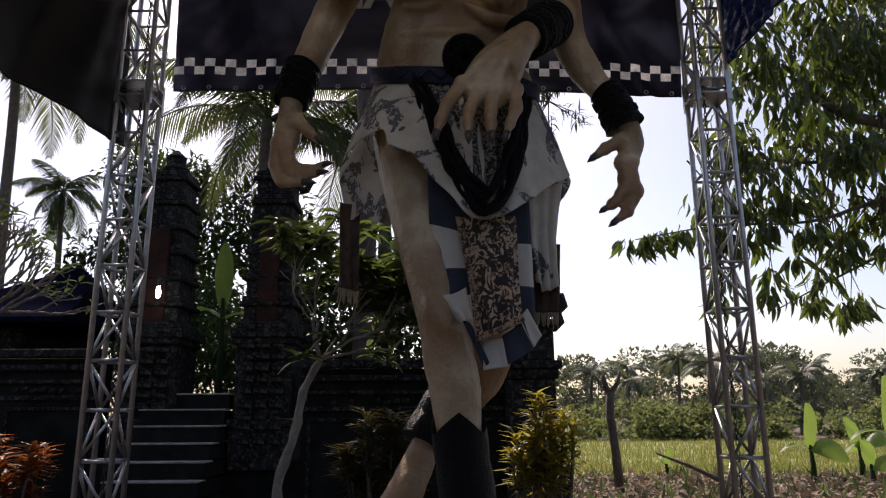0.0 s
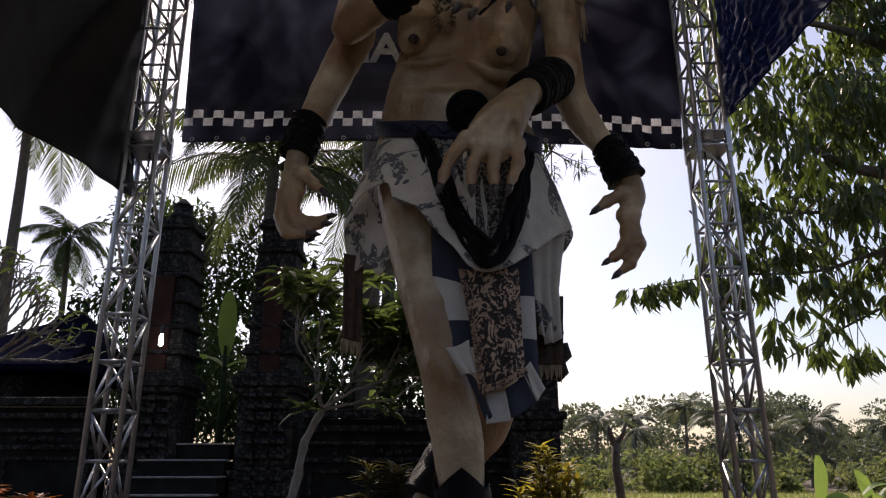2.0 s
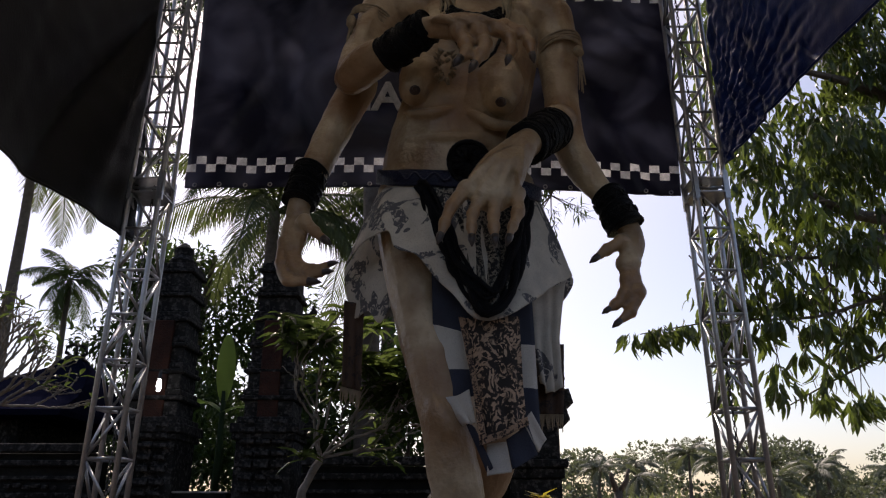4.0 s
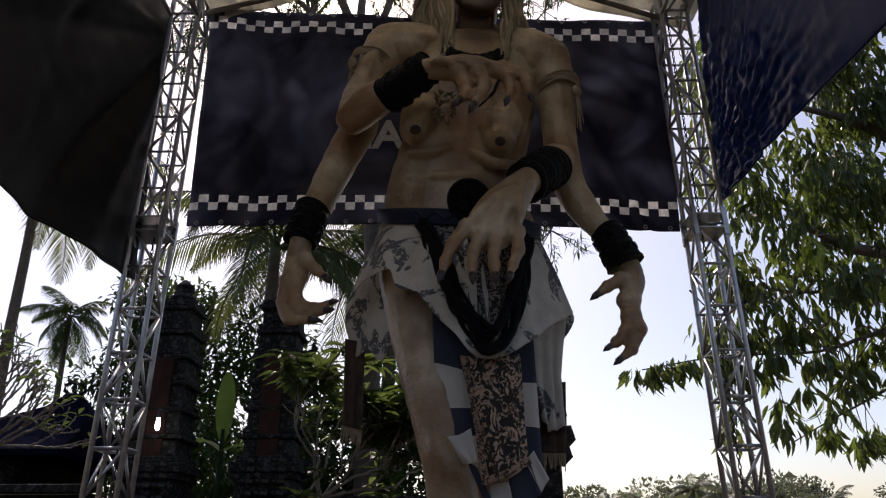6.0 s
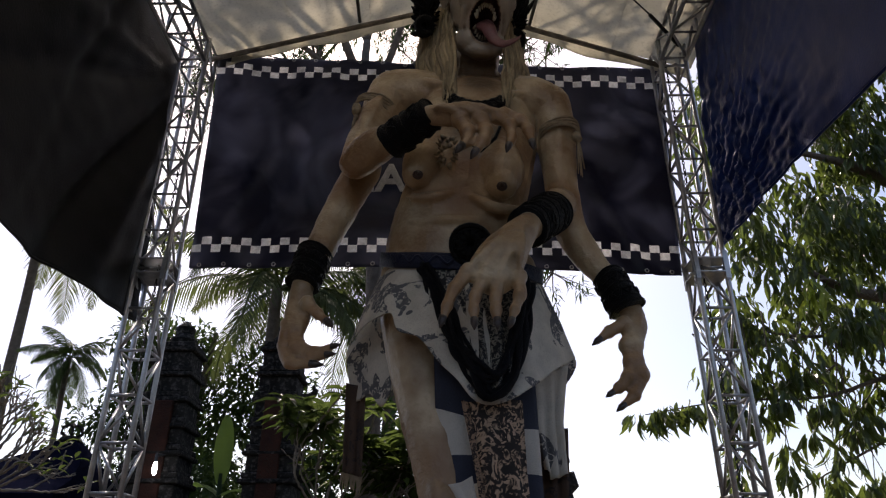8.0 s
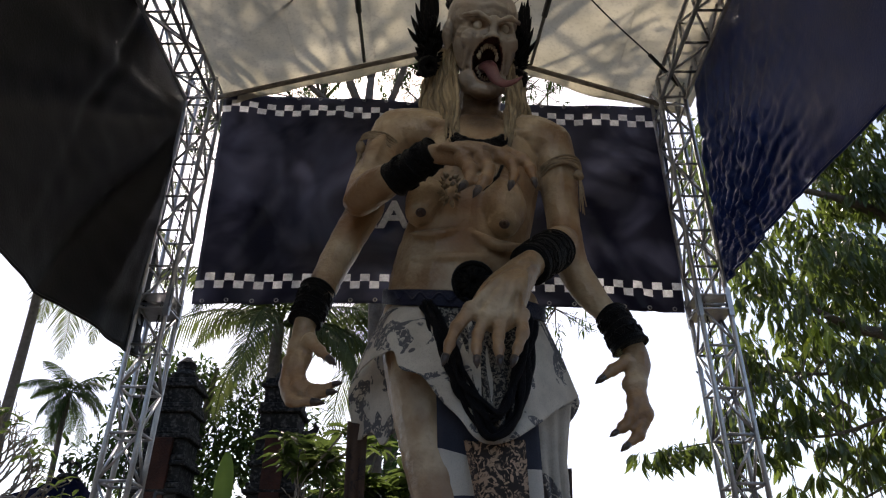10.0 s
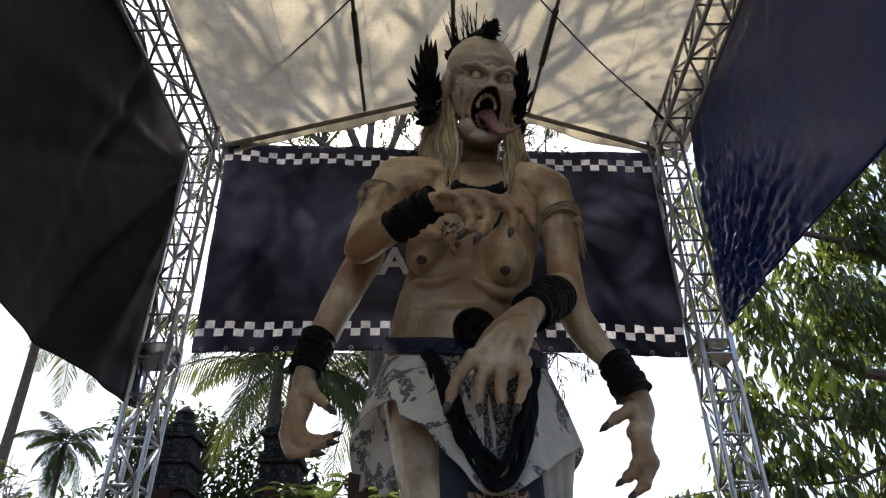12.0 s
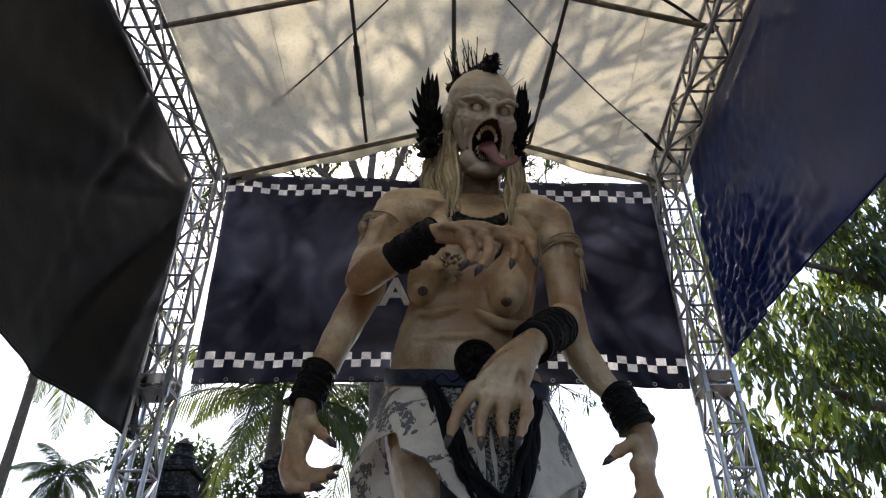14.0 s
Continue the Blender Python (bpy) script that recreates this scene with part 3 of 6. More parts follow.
def gate_pillar(cx, cy, w, z0, top, flip, label):
    g = thing("gate_pillar", (0, 0, 0), label, "gate pillar", "split gate pillars")
    z = tiers(g, cx, cy, z0, [(w * 1.25, 0.5), (w * 1.35, 0.1), (w * 1.15, 0.9), (w * 1.3, 0.08), (w * 1.4, 0.12), (w * 1.2, 0.08)], STONE)
    levels = []
    ww = w
    while z + sum(h for _, h in levels) < top:
        levels += [(ww, 0.20), (ww * 1.18, 0.06), (ww * 1.08, 0.08)]
        ww *= 0.95
    zt = tiers(g, cx, cy, z, levels, STONE)
    bm = bmesh.new()
    box(bm, -w * 0.42, w * 0.42, -0.03, 0.03, z0 + 1.3, top - 0.6, 0.01)
    ob = part("brick_inlay", bm, BRICK, g, "red brick inlay")
    ob.location = (cx, cy - w * 1.02, 0)
    carved_face(g, cx, cy - w * 1.2, z0 + 0.3, z0 + 1.7, w, STONE)
    # curled wing stones on the outer flank
    for i in range(5):
        bm = bmesh.new()
        s = 0.20 - 0.02 * i
        tube(bm, [(0, 0, 0), (flip * s * 0.8, 0, s * 0.15), (flip * s * 1.15, 0, s * 0.7), (flip * s * 0.95, 0, s * 1.3)], [s * 0.5, s * 0.45, s * 0.3, s * 0.08], 8)
        ob = part("wing_stone", bm, STONE, g)
        ob.location = (cx + flip * w * 0.95, cy, z0 + 1.6 + i * 0.5)
    bm = bmesh.new()
    tube(bm, [(0, 0, 0), (0, 0, 0.08), (0, 0, 0.16), (0, 0, 0.26), (0, 0, 0.36)], [w * 0.5, w * 0.62, w * 0.4, w * 0.45, w * 0.1], 10)
    ob = part("finial", bm, STONE, g)
    ob.location = (cx, cy, zt)
    return g


gate_pillar(-3.62, 9.2, 0.30, 0.9, 4.5, -1, "dark mossy carved stone gate pillar with red brick inlay")
gate_pillar(-2.20, 9.2, 0.30, 0.9, 4.5, 1, "dark mossy carved stone gate pillar with red brick inlay")

terrace = thing("terrace", (0, 0, 0), "dark stone temple terrace behind the stairs", "terrace", kind="structure")
bm = bmesh.new()
box(bm, -9, 1.55, 8.95, 22, -0.3, 1.0, 0.02)
part("body", bm, SLAB, terrace)

stairs = thing("stairs", (0, 0, 0), "dark stone temple stairs with pale cement edges", "stairs", kind="structure")
for i in range(8):
    z1 = 1.81 - 0.19 * i
    y0 = 8.95 - 0.20 * i
    w = 0.5
    bm = bmesh.new()
    box(bm, -3.12 - w, -3.12 + w, y0, 9.6, z1 - 0.19, z1 - 0.022, 0.008)
    part("step", bm, SLAB, stairs)
    bm = bmesh.new()
    box(bm, -3.12 - w - 0.02, -3.12 + w + 0.02, y0 - 0.02, 9.6 if i == 0 else y0 + 0.24, z1 - 0.021, z1, 0.006)
    part("tread", bm, LINE, stairs, "pale worn tread edge")


def wall_run(name, x0, x1, y, z0, z1, label):
    w = thing(name, (0, 0, 0), label, "temple wall", kind="structure")
    rows = [(z0, 0.12, 0.10), (z1 - 0.62, 0.05, 0.06), (z1 - 0.42, 0.06, 0.05), (z1 - 0.26, 0.10, 0.07), (z1 - 0.10, 0.14, 0.10)]
    bm = bmesh.new()
    box(bm, x0, x1, y, y + 0.3, z0, z1 - 0.105, 0.01)
    part("core", bm, SLAB, w)
    for z, out, h in rows:
        bm = bmesh.new()
        box(bm, x0, x1, y - out, y - 0.002, z, z + h, 0.012)
        part("moulding", bm, STONE, w)
    n = max(1, round((x1 - x0) / 1.15))
    for k in range(n):
        a, b = x0 + (x1 - x0) * k / n + 0.08, x0 + (x1 - x0) * (k + 1) / n - 0.08
        for p in ((a, b, z1 - 0.74, z1 - 0.70), (a, b, z0 + 0.25, z0 + 0.29), (a, a + 0.04, z0 + 0.292, z1 - 0.742), (b - 0.04, b, z0 + 0.292, z1 - 0.742)):
            bm = bmesh.new()
            box(bm, p[0], p[1], y - 0.035, y - 0.002, p[2], p[3], 0.006)
            part("panel_frame", bm, STONE, w)
    for k in range(int((x1 - x0) / 0.11)):
        if rng.random() < 0.6:
            bm = bmesh.new()
            s = rng.uniform(0.02, 0.045)
            box(bm, -s, s, -0.05, 0, -0.025, 0.025, 0.008)
            ob = part("carving", bm, STONE, w)
            ob.location = (x0 + 0.06 + k * 0.11, y - 0.03, z1 - 0.5 + rng.uniform(-0.02, 0.02))


wall_run("wall_left", -9.0, -4.2, 8.9, -0.1, 2.35, "dark mossy stone temple wall with carved mouldings")
wall_run("wall_middle", -1.72, 1.3, 8.9, -0.1, 2.2, "dark mossy stone temple wall with carved mouldings")

corner = thing("corner_pillar", (0, 0, 0), "dark carved stone corner pillar with curled ornaments", "pillar")
z = tiers(corner, 1.06, 9.0, -0.1, [(0.34, 0.5), (0.30, 1.55), (0.34, 0.12), (0.38, 0.1), (0.30, 0.4), (0.33, 0.1), (0.26, 0.4), (0.28, 0.1), (0.2, 0.3)], STONE)
for zz, s in ((2.62, 0.14), (2.82, 0.17), (3.12, 0.12)):
    bm = bmesh.new()
    tube(bm, [(0, 0, 0), (s * 0.7, 0, 0), (s * 1.2, 0, s * 0.4), (s * 1.1, 0, s * 1.0), (s * 0.7, 0, s * 1.1)], [s * 0.6, s * 0.62, s * 0.55, s * 0.4, s * 0.1], 8)
    ob = part("curled_ornament", bm, STONE, corner)
    ob.location = (1.30, 8.9, zz)


def shrine():
    s = thing("shrine", (0, 0, 0), "dark roofed temple pavilion with crown finial behind the wall", "shrine")
    bm = bmesh.new()
    box(bm, -8.6, -6.0, 10.2, 12.6, 0.9, 3.05, 0.03)
    part("body", bm, STONE, s)
    bm = bmesh.new()
    rows = [((-7.9, 9.7), (-5.2, 12.3), 2.80), ((-7.9, 9.7), (-5.2, 12.3), 2.88), ((-7.2, 10.2), (-5.26, 11.8), 3.12), ((-6.75, 10.5), (-5.34, 11.5), 3.36), ((-6.4, 10.7), (-5.44, 11.3), 3.54), ((-6.12, 10.82), (-5.54, 11.18), 3.66), ((-5.96, 10.88), (-5.68, 11.12), 3.8)]
    rings = []
    for (xa, ya), (xb, yb), zz in rows:
        rings.append([bm.verts.new(p) for p in ((xa, ya, zz), (xb, ya, zz), (xb, yb, zz), (xa, yb, zz))])
    for r, t in zip(rings, rings[1:]):
        for k in range(4):
            bm.faces.new((r[k], r[(k + 1) % 4], t[(k + 1) % 4], t[k]))
    bm.faces.new(rings[0][::-1])
    bm.faces.new(rings[-1])
    part("roof", bm, THATCH, s)
    bm = bmesh.new()
    tube(bm, [(-5.82, 11, 3.7), (-5.82, 11, 3.78), (-5.82, 11, 3.80), (-5.82, 11, 3.85), (-5.82, 11, 3.88)], [0.16, 0.14, 0.18, 0.15, 0.08], 10)
    part("finial", bm, STONE, s)
    bm = bmesh.new()
    for k in range(6):
        a = k * math.pi / 3
        tube(bm, [(-5.82 + q * math.cos(a), 11 + q * math.sin(a), zz) for q, zz in ((0.08, 3.87), (0.17, 3.92), (0.16, 4.0), (0.07, 4.05), (0.0, 4.02))], 0.017, 6)
    ball(bm, (-5.82, 11, 4.05), 0.035, seg=8)
    part("crown", bm, STONE, s)


shrine()

# lit bulb on the gate
lamp = thing("light_bulb", (-3.45, 8.55, 3.0), "lit white bulb in a socket on the gate pillar", "light bulb")
bm = bmesh.new()
tube(bm, [(0, 0, -0.07), (0, 0, -0.05), (0, 0, 0.0), (0, 0, 0.05), (0, 0, 0.08)], [0.012, 0.024, 0.030, 0.024, 0.018], 10)
GLOW = bpy.data.materials.new("bulb_glow")
GLOW.use_nodes = True
GLOW.node_tree.nodes["Principled BSDF"].inputs["Emission Color"].default_value = (0.9, 0.95, 1.0, 1)
GLOW.node_tree.nodes["Principled BSDF"].inputs["Emission Strength"].default_value = 12.0
part("bulb", bm, GLOW, lamp, smooth=True)
bm = bmesh.new()
tube(bm, [(0, 0, 0.08), (0, 0, 0.16), (0, 0.25, 0.2)], [0.022, 0.022, 0.010], 8)
part("socket", bm, IRON, lamp)


# ---- plants ----
def vec_random(r):
    v = Vector((r.gauss(0, 1), r.gauss(0, 1), r.gauss(0, 1)))
    return v.normalized()


def palm(name, base, head, fronds, length, label, seed, mat=PALM_LEAF, trunk_r=0.14, droop=1.0, leaflets=56, leaf_len=0.24, group="", blade=0.009, low=-0.25):
    """A palm: ringed trunk and arching feathered fronds."""
    r = random.Random(seed)
    p = thing(name, base, label, "palm", group)
    bm = bmesh.new()
    d = Vector(head) - Vector(base)
    pts = [d * t + Vector((0.25 * trunk_r * math.sin(9 * t + seed), 0, 0)) for t in np.linspace(0, 1, 14)]
    tube(bm, pts, [trunk_r * (1.25 - 0.45 * t) for t in np.linspace(0, 1, 14)], 9)
    part("trunk", bm, BARK, p, smooth=True)
    for k in range(fronds):
        az = 2 * math.pi * (k * 0.381966 + r.uniform(-0.03, 0.03))
        up = r.uniform(low, 1.2)
        ln = length * r.uniform(0.8, 1.1)
        out = Vector((math.cos(az), math.sin(az), 0))
        n = 10
        spine, pos, ang = [], d.copy(), up
        for i in range(n + 1):
            spine.append(pos.copy())
            pos = pos + (out * math.cos(ang) + Vector((0, 0, 1)) * math.sin(ang)) * ln / n
            ang -= droop * r.uniform(0.14, 0.2)
        bm = bmesh.new()
        tube(bm, spine, [0.035 * length / 3 * (1 - 0.85 * i / n) for i in range(n + 1)], 4, cap=False)
        side = out.cross(Vector((0, 0, 1)))
        for i in range(leaflets):
            f = 0.10 + 0.9 * i / leaflets
            a = f * n
            j = min(int(a), n - 1)
            q = spine[j].lerp(spine[j + 1], a - j)
            along = (spine[j + 1] - spine[j]).normalized()
            ll = ln * leaf_len * math.sin(math.pi * (0.18 + 0.78 * f)) * r.uniform(0.85, 1.1)
            for s in (-1, 1):
                w = (side * s * 0.8 + along * 0.65 + Vector((0, 0, -0.25 - 0.35 * r.random()))).normalized()
                e = along * blade * length
                tip = q + w * ll + Vector((0, 0, -0.25 * ll))
                m1 = q + w * ll * 0.5
                v = [bm.verts.new(c) for c in (q - e * 0.5, q + e * 0.5, m1 + e * 0.8, m1 - e * 0.8, tip)]
                bm.faces.new((v[0], v[1], v[2], v[3]))
                bm.faces.new((v[3], v[2], v[4]))
        part("frond", bm, mat, p)
    return p


def limb_tree(name, base, limbs, clumps, leaf, per, label, seed, mat, bark, spread=0.6, hang=0.0, width=0.4, group="", flat=0.7, slender=False):
    """Trunk and limbs as tapered tubes; leaf clumps (place, radius) of single leaves."""
    r = random.Random(seed)
    t = thing(name, base, label, "tree", group)
    b = Vector(base)
    bm = bmesh.new()
    for pts in limbs:
        sp = smooth_path(pts, 4)
        tube(bm, [Vector(q[:3]) - b for q in sp], [q[3] for q in sp], 8)
    part("trunk", bm, bark, t, smooth=True)
    leaves = []
    for (c, rad) in clumps:
        c = Vector(c) - b
        for _ in range(max(3, int(per * rad * rad))):
            v = vec_random(r)
            pos = c + Vector((v.x, v.y, v.z * flat)) * rad * (r.random() ** 0.45)
            way = (v * spread + vec_random(r) * 0.6 + Vector((0, 0, -hang))).normalized()
            leaves.append((pos, way, vec_random(r) * 0.6 + Vector((0, 0, 1)), leaf * r.uniform(0.6, 1.2)))
    leaves_mesh("crown", leaves, mat, t, width, slender=slender)
    return t


def scatter(r, n, x, y, z, lo, hi):
    return [((r.uniform(*x), r.uniform(*y), r.uniform(*z)), r.uniform(lo, hi)) for _ in range(n)]


pr = random.Random(11)
# coconut palms behind the temple
palm("coconut_palm", (-11.2, 18, 0.9), (-11.9, 18, 12.6), 20, 4.6, "tall coconut palm with drooping fronds behind the temple", 1)
palm("areca_palm", (-8.75, 16, 0.9), (-8.93, 16, 6.75), 16, 1.3, "slender palm with short stiff fronds", 2, DARK_LEAF, 0.07, 0.9, 60, 0.32, blade=0.011, low=-0.8)
palm("coconut_palm", (-3.3, 13, 0.9), (-3.4, 13, 7.2), 18, 3.4, "coconut palm with arching fronds behind the gate", 3)
palm("coconut_palm", (-1.2, 15, 0.9), (-1.3, 15, 8.3), 16, 3.6, "coconut palm with arching fronds behind the gate", 14)

# dense broadleaf trees behind the gate
limb_tree("tree", (-5.6, 15, 0.9), [[(-5.6, 15, 0.9, 0.2), (-5.5, 15, 4, 0.15), (-5.2, 15, 7, 0.05)], [(-5.5, 15, 3.5, 0.1), (-6.0, 15, 5.5, 0.05), (-6.4, 15, 6.4, 0.02)]],
          scatter(pr, 60, (-7.0, -3.6), (14.2, 16), (2.2, 7.0), 0.5, 0.9), 0.20, 420, "dense dark-leaved tree behind the temple gate", 4, DARK_LEAF, BARK)

# big mango-like tree beside the stage
limbs = [[(7.3, 9.3, 0.0, 0.35), (7.2, 9.2, 3.5, 0.3), (7.3, 9.1, 7.5, 0.18), (7.4, 9, 11, 0.05)],
         [(7.2, 9.2, 5.1, 0.16), (6.3, 9.0, 5.30, 0.10), (5.5, 8.9, 5.42, 0.07), (4.9, 8.8, 5.7, 0.03)],
         [(6.4, 9.0, 5.3, 0.05), (5.4, 8.9, 4.84, 0.03), (4.7, 8.9, 4.76, 0.022), (4.1, 8.9, 4.86, 0.012)],
         [(7.2, 9.2, 4.2, 0.07), (5.9, 8.9, 4.25, 0.035), (4.8, 8.9, 3.95, 0.02), (3.6, 8.9, 3.9, 0.012), (2.5, 8.9, 3.72, 0.007)],
         [(7.2, 9.2, 3.5, 0.05), (6.0, 8.8, 3.6, 0.025), (5.0, 8.8, 3.2, 0.014), (4.2, 8.8, 2.8, 0.007)],
         [(7.3, 9.2, 7, 0.14), (5.9, 9.0, 7.6, 0.06), (4.5, 9, 7.9, 0.02)]]
tr = random.Random(77)
clumps = scatter(pr, 105, (3.95, 7.8), (8.4, 10.2), (5.2, 9.8), 0.35, 0.65) + scatter(tr, 18, (3.75, 6.6), (8.5, 9.6), (4.2, 5.6), 0.25, 0.5)
# lower skirts of the crown: clusters hanging on bare twigs
for k in range(38):
    x = tr.uniform(3.55, 6.6)
    y = tr.uniform(8.5, 9.4)
    z1 = tr.uniform(4.0, 4.8)
    z0 = tr.uniform(2.5, 4.2) + 0.12 * (x - 3.5)
    limbs.append([(x + tr.uniform(-0.5, 0.5), y, z1 + 0.2, 0.012), (x + tr.uniform(-0.15, 0.15), y, (z1 + z0) / 2 + 0.15, 0.008), (x, y, z0 + 0.08, 0.005)])
    clumps += [((x, y, z0), tr.uniform(0.13, 0.24))] + ([((x + tr.uniform(-0.2, 0.2), y, (z0 + z1) / 2), tr.uniform(0.15, 0.26))] if k % 2 else [])
clumps += [((2.42 + 0.17 * k, 8.9, 3.70 + 0.03 * k), 0.17) for k in range(6)]
limb_tree("mango_tree", (7.3, 9.3, 0), limbs, [c for c in clumps if c[1] > 0.3], 0.27, 285, "large broadleaf tree with drooping glossy leaves beside the stage", 5, MANGO_LEAF, BARK, 0.25, 0.9, 0.27, slender=True)
low_leaves = []
for (c, rad) in clumps:
    if rad <= 0.3:
        for _ in range(int(105 * rad)):
            v = vec_random(tr)
            low_leaves.append((Vector(c) - Vector((7.3, 9.3, 0)) + Vector((v.x, v.y, v.z * 0.6)) * rad * tr.random() ** 0.5, v * 0.45 + Vector((0, 0, -0.9)) + vec_random(tr) * 0.25, vec_random(tr), 0.25 * tr.uniform(0.7, 1.25)))
leaves_mesh("hanging_foliage", low_leaves, MANGO_LEAF, bpy.data.objects["mango_tree"], 0.26, slender=True)


def forest(name, n, x, y, h, leaf, seed, label, mat=FAR_LEAF, lift=0.45, wide=(1.1, 3.2)):
    """Far trees as one uneven mass: each crown is a few flattened tufts of small leaves, with gaps between."""
    r = random.Random(seed)
    leaves = []
    for _ in range(n):
        cx, cy = r.uniform(*x), r.uniform(*y)
        top = r.uniform(*h)
        rad = r.uniform(*wide)
        for _ in range(9):
            tx, ty = cx + r.gauss(0, 0.5) * rad, cy + r.gauss(0, 0.5) * rad
            tz = top * r.uniform(lift, 0.96) - 0.12 * abs(tx - cx)
            tr = rad * r.uniform(0.25, 0.5)
            for _ in range(46):
                v = vec_random(r)
                pos = Vector((tx, ty, tz)) + Vector((v.x * tr, v.y * tr, v.z * tr * 0.5)) * (0.5 + 0.5 * r.random())
                leaves.append((pos, v + vec_random(r) * 0.7, vec_random(r), leaf * r.uniform(0.6, 1.4)))
    ob = leaves_mesh(name, leaves, mat, None, 0.6)
    tagged(ob, label, "woodland", kind="stuff")


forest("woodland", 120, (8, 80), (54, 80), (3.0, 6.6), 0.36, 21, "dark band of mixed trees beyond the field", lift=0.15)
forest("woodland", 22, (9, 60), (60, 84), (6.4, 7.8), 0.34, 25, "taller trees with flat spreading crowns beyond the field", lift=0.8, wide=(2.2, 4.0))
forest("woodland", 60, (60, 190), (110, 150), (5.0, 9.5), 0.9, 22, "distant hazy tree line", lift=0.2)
forest("hedgerow", 60, (8, 46), (41, 48), (0.8, 3.0), 0.3, 23, "green shrubs along the far edge of the field", BUSH_LEAF, 0.1, (0.7, 1.8))
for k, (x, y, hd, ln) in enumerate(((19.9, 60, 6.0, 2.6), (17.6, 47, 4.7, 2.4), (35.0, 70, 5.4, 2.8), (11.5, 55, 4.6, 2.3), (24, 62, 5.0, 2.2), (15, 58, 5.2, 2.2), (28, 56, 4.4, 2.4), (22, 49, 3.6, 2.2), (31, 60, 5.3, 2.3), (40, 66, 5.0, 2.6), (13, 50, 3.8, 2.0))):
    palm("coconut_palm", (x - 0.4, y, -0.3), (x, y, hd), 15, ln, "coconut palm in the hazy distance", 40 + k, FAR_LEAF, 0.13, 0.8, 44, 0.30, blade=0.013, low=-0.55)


def rice():
    r = random.Random(5)
    vs, fs = [], []
    for _ in range(26000):
        y = 18.5 + 22 * r.random() ** 1.3
        x = r.uniform(2.5, 36) * y / 30 + 1.0
        h = r.uniform(0.15, 0.32)
        a = r.uniform(0, 6.28)
        dx, dy = 0.03 * math.cos(a), 0.03 * math.sin(a)
        i = len(vs)
        vs += [(x - dx, y - dy, -0.05), (x + dx, y + dy, -0.05), (x + r.uniform(-0.1, 0.1), y + r.uniform(-0.1, 0.1), h)]
        fs.append((i, i + 1, i + 2))
    me = bpy.data.meshes.new("rice_plants")
    me.from_pydata(vs, [], fs)
    me.materials.append(RICE)
    tagged(new("rice_plants", me), "bright yellow-green rice field in sun", "rice", kind="stuff")
    bm = bmesh.new()
    ys = np.linspace(18, 41, 12)
    rows = [[bm.verts.new((x * y / 30 + 1, y, ground_height(x * y / 30 + 1, y) + 0.07)) for x in np.linspace(2, 40, 14)] for y in ys]
    for a, b in zip(rows, rows[1:]):
        for k in range(13):
            bm.faces.new((a[k], a[k + 1], b[k + 1], b[k]))
    tagged(link_mesh("field", bm, RICE), "yellow-green rice field", "field", kind="structure")


rice()


# ---- the giant statue ----
# limbs: rows of x, y, z, radius
TORSO = [(0.05, 4.3, 3.59, 0.473), (0.05, 4.28, 3.74, 0.468), (0.07, 4.25, 3.94, 0.44), (0.13, 4.22, 4.17, 0.43), (0.17, 4.22, 4.42, 0.45), (0.20, 4.25, 4.72, 0.46), (0.21, 4.3, 4.95, 0.42), (0.22, 4.33, 5.12, 0.27)]
NECK = [(0.21, 4.32, 4.95, 0.21), (0.22, 4.34, 5.22, 0.175), (0.24, 4.32, 5.5, 0.175)]
SHOULDER_A = [(-0.04, 4.28, 4.99, 0.211), (-0.26, 4.25, 5.04, 0.202), (-0.42, 4.25, 5.05, 0.185)]
SHOULDER_B = [(0.4, 4.28, 4.98, 0.21), (0.61, 4.25, 4.97, 0.201), (0.74, 4.25, 4.93, 0.186)]
ARM_A_UP = [(-0.42, 4.25, 5.04, 0.185), (-0.49, 4.2, 4.8, 0.157), (-0.57, 4.1, 4.5, 0.138), (-0.61, 4.0, 4.29, 0.117)]
ARM_A_FORE = [(-0.62, 4.0, 4.27, 0.116), (-0.49, 3.88, 4.31, 0.126), (-0.34, 3.75, 4.31, 0.101), (-0.19, 3.62, 4.33, 0.08), (-0.08, 3.55, 4.33, 0.072)]
ARM_A_LOW = [(-0.6, 4.32, 4.44, 0.129), (-0.69, 4.32, 4.24, 0.126), (-0.78, 4.28, 3.98, 0.114), (-0.86, 4.22, 3.71, 0.102), (-0.92, 4.2, 3.53, 0.081), (-0.95, 4.18, 3.37, 0.068)]
ARM_B_UP = [(0.74, 4.25, 4.93, 0.186), (0.79, 4.25, 4.75, 0.157), (0.8, 4.25, 4.52, 0.137), (0.8, 4.22, 4.23, 0.116), (0.81, 4.2, 3.97, 0.116)]
ARM_B_LOW = [(0.81, 4.2, 3.97, 0.112), (0.85, 4.2, 3.81, 0.11), (0.92, 4.18, 3.65, 0.1), (1.02, 4.16, 3.49, 0.079), (1.11, 4.16, 3.31, 0.07)]
ARM_B_FORE = [(0.77, 4.15, 4.03, 0.116), (0.7, 3.98, 3.92, 0.107), (0.57, 3.78, 3.72, 0.09), (0.43, 3.65, 3.55, 0.083)]
HAND_B_FORE = [(0.44, 3.65, 3.56, 0.096), (0.33, 3.6, 3.4, 0.138), (0.26, 3.56, 3.26, 0.15)]
FINGER_BF_A = [(0.12, 3.53, 3.24, 0.055), (0.04, 3.5, 3.13, 0.042), (-0.0, 3.48, 3.02, 0.038), (-0.02, 3.46, 2.95, 0.029)]
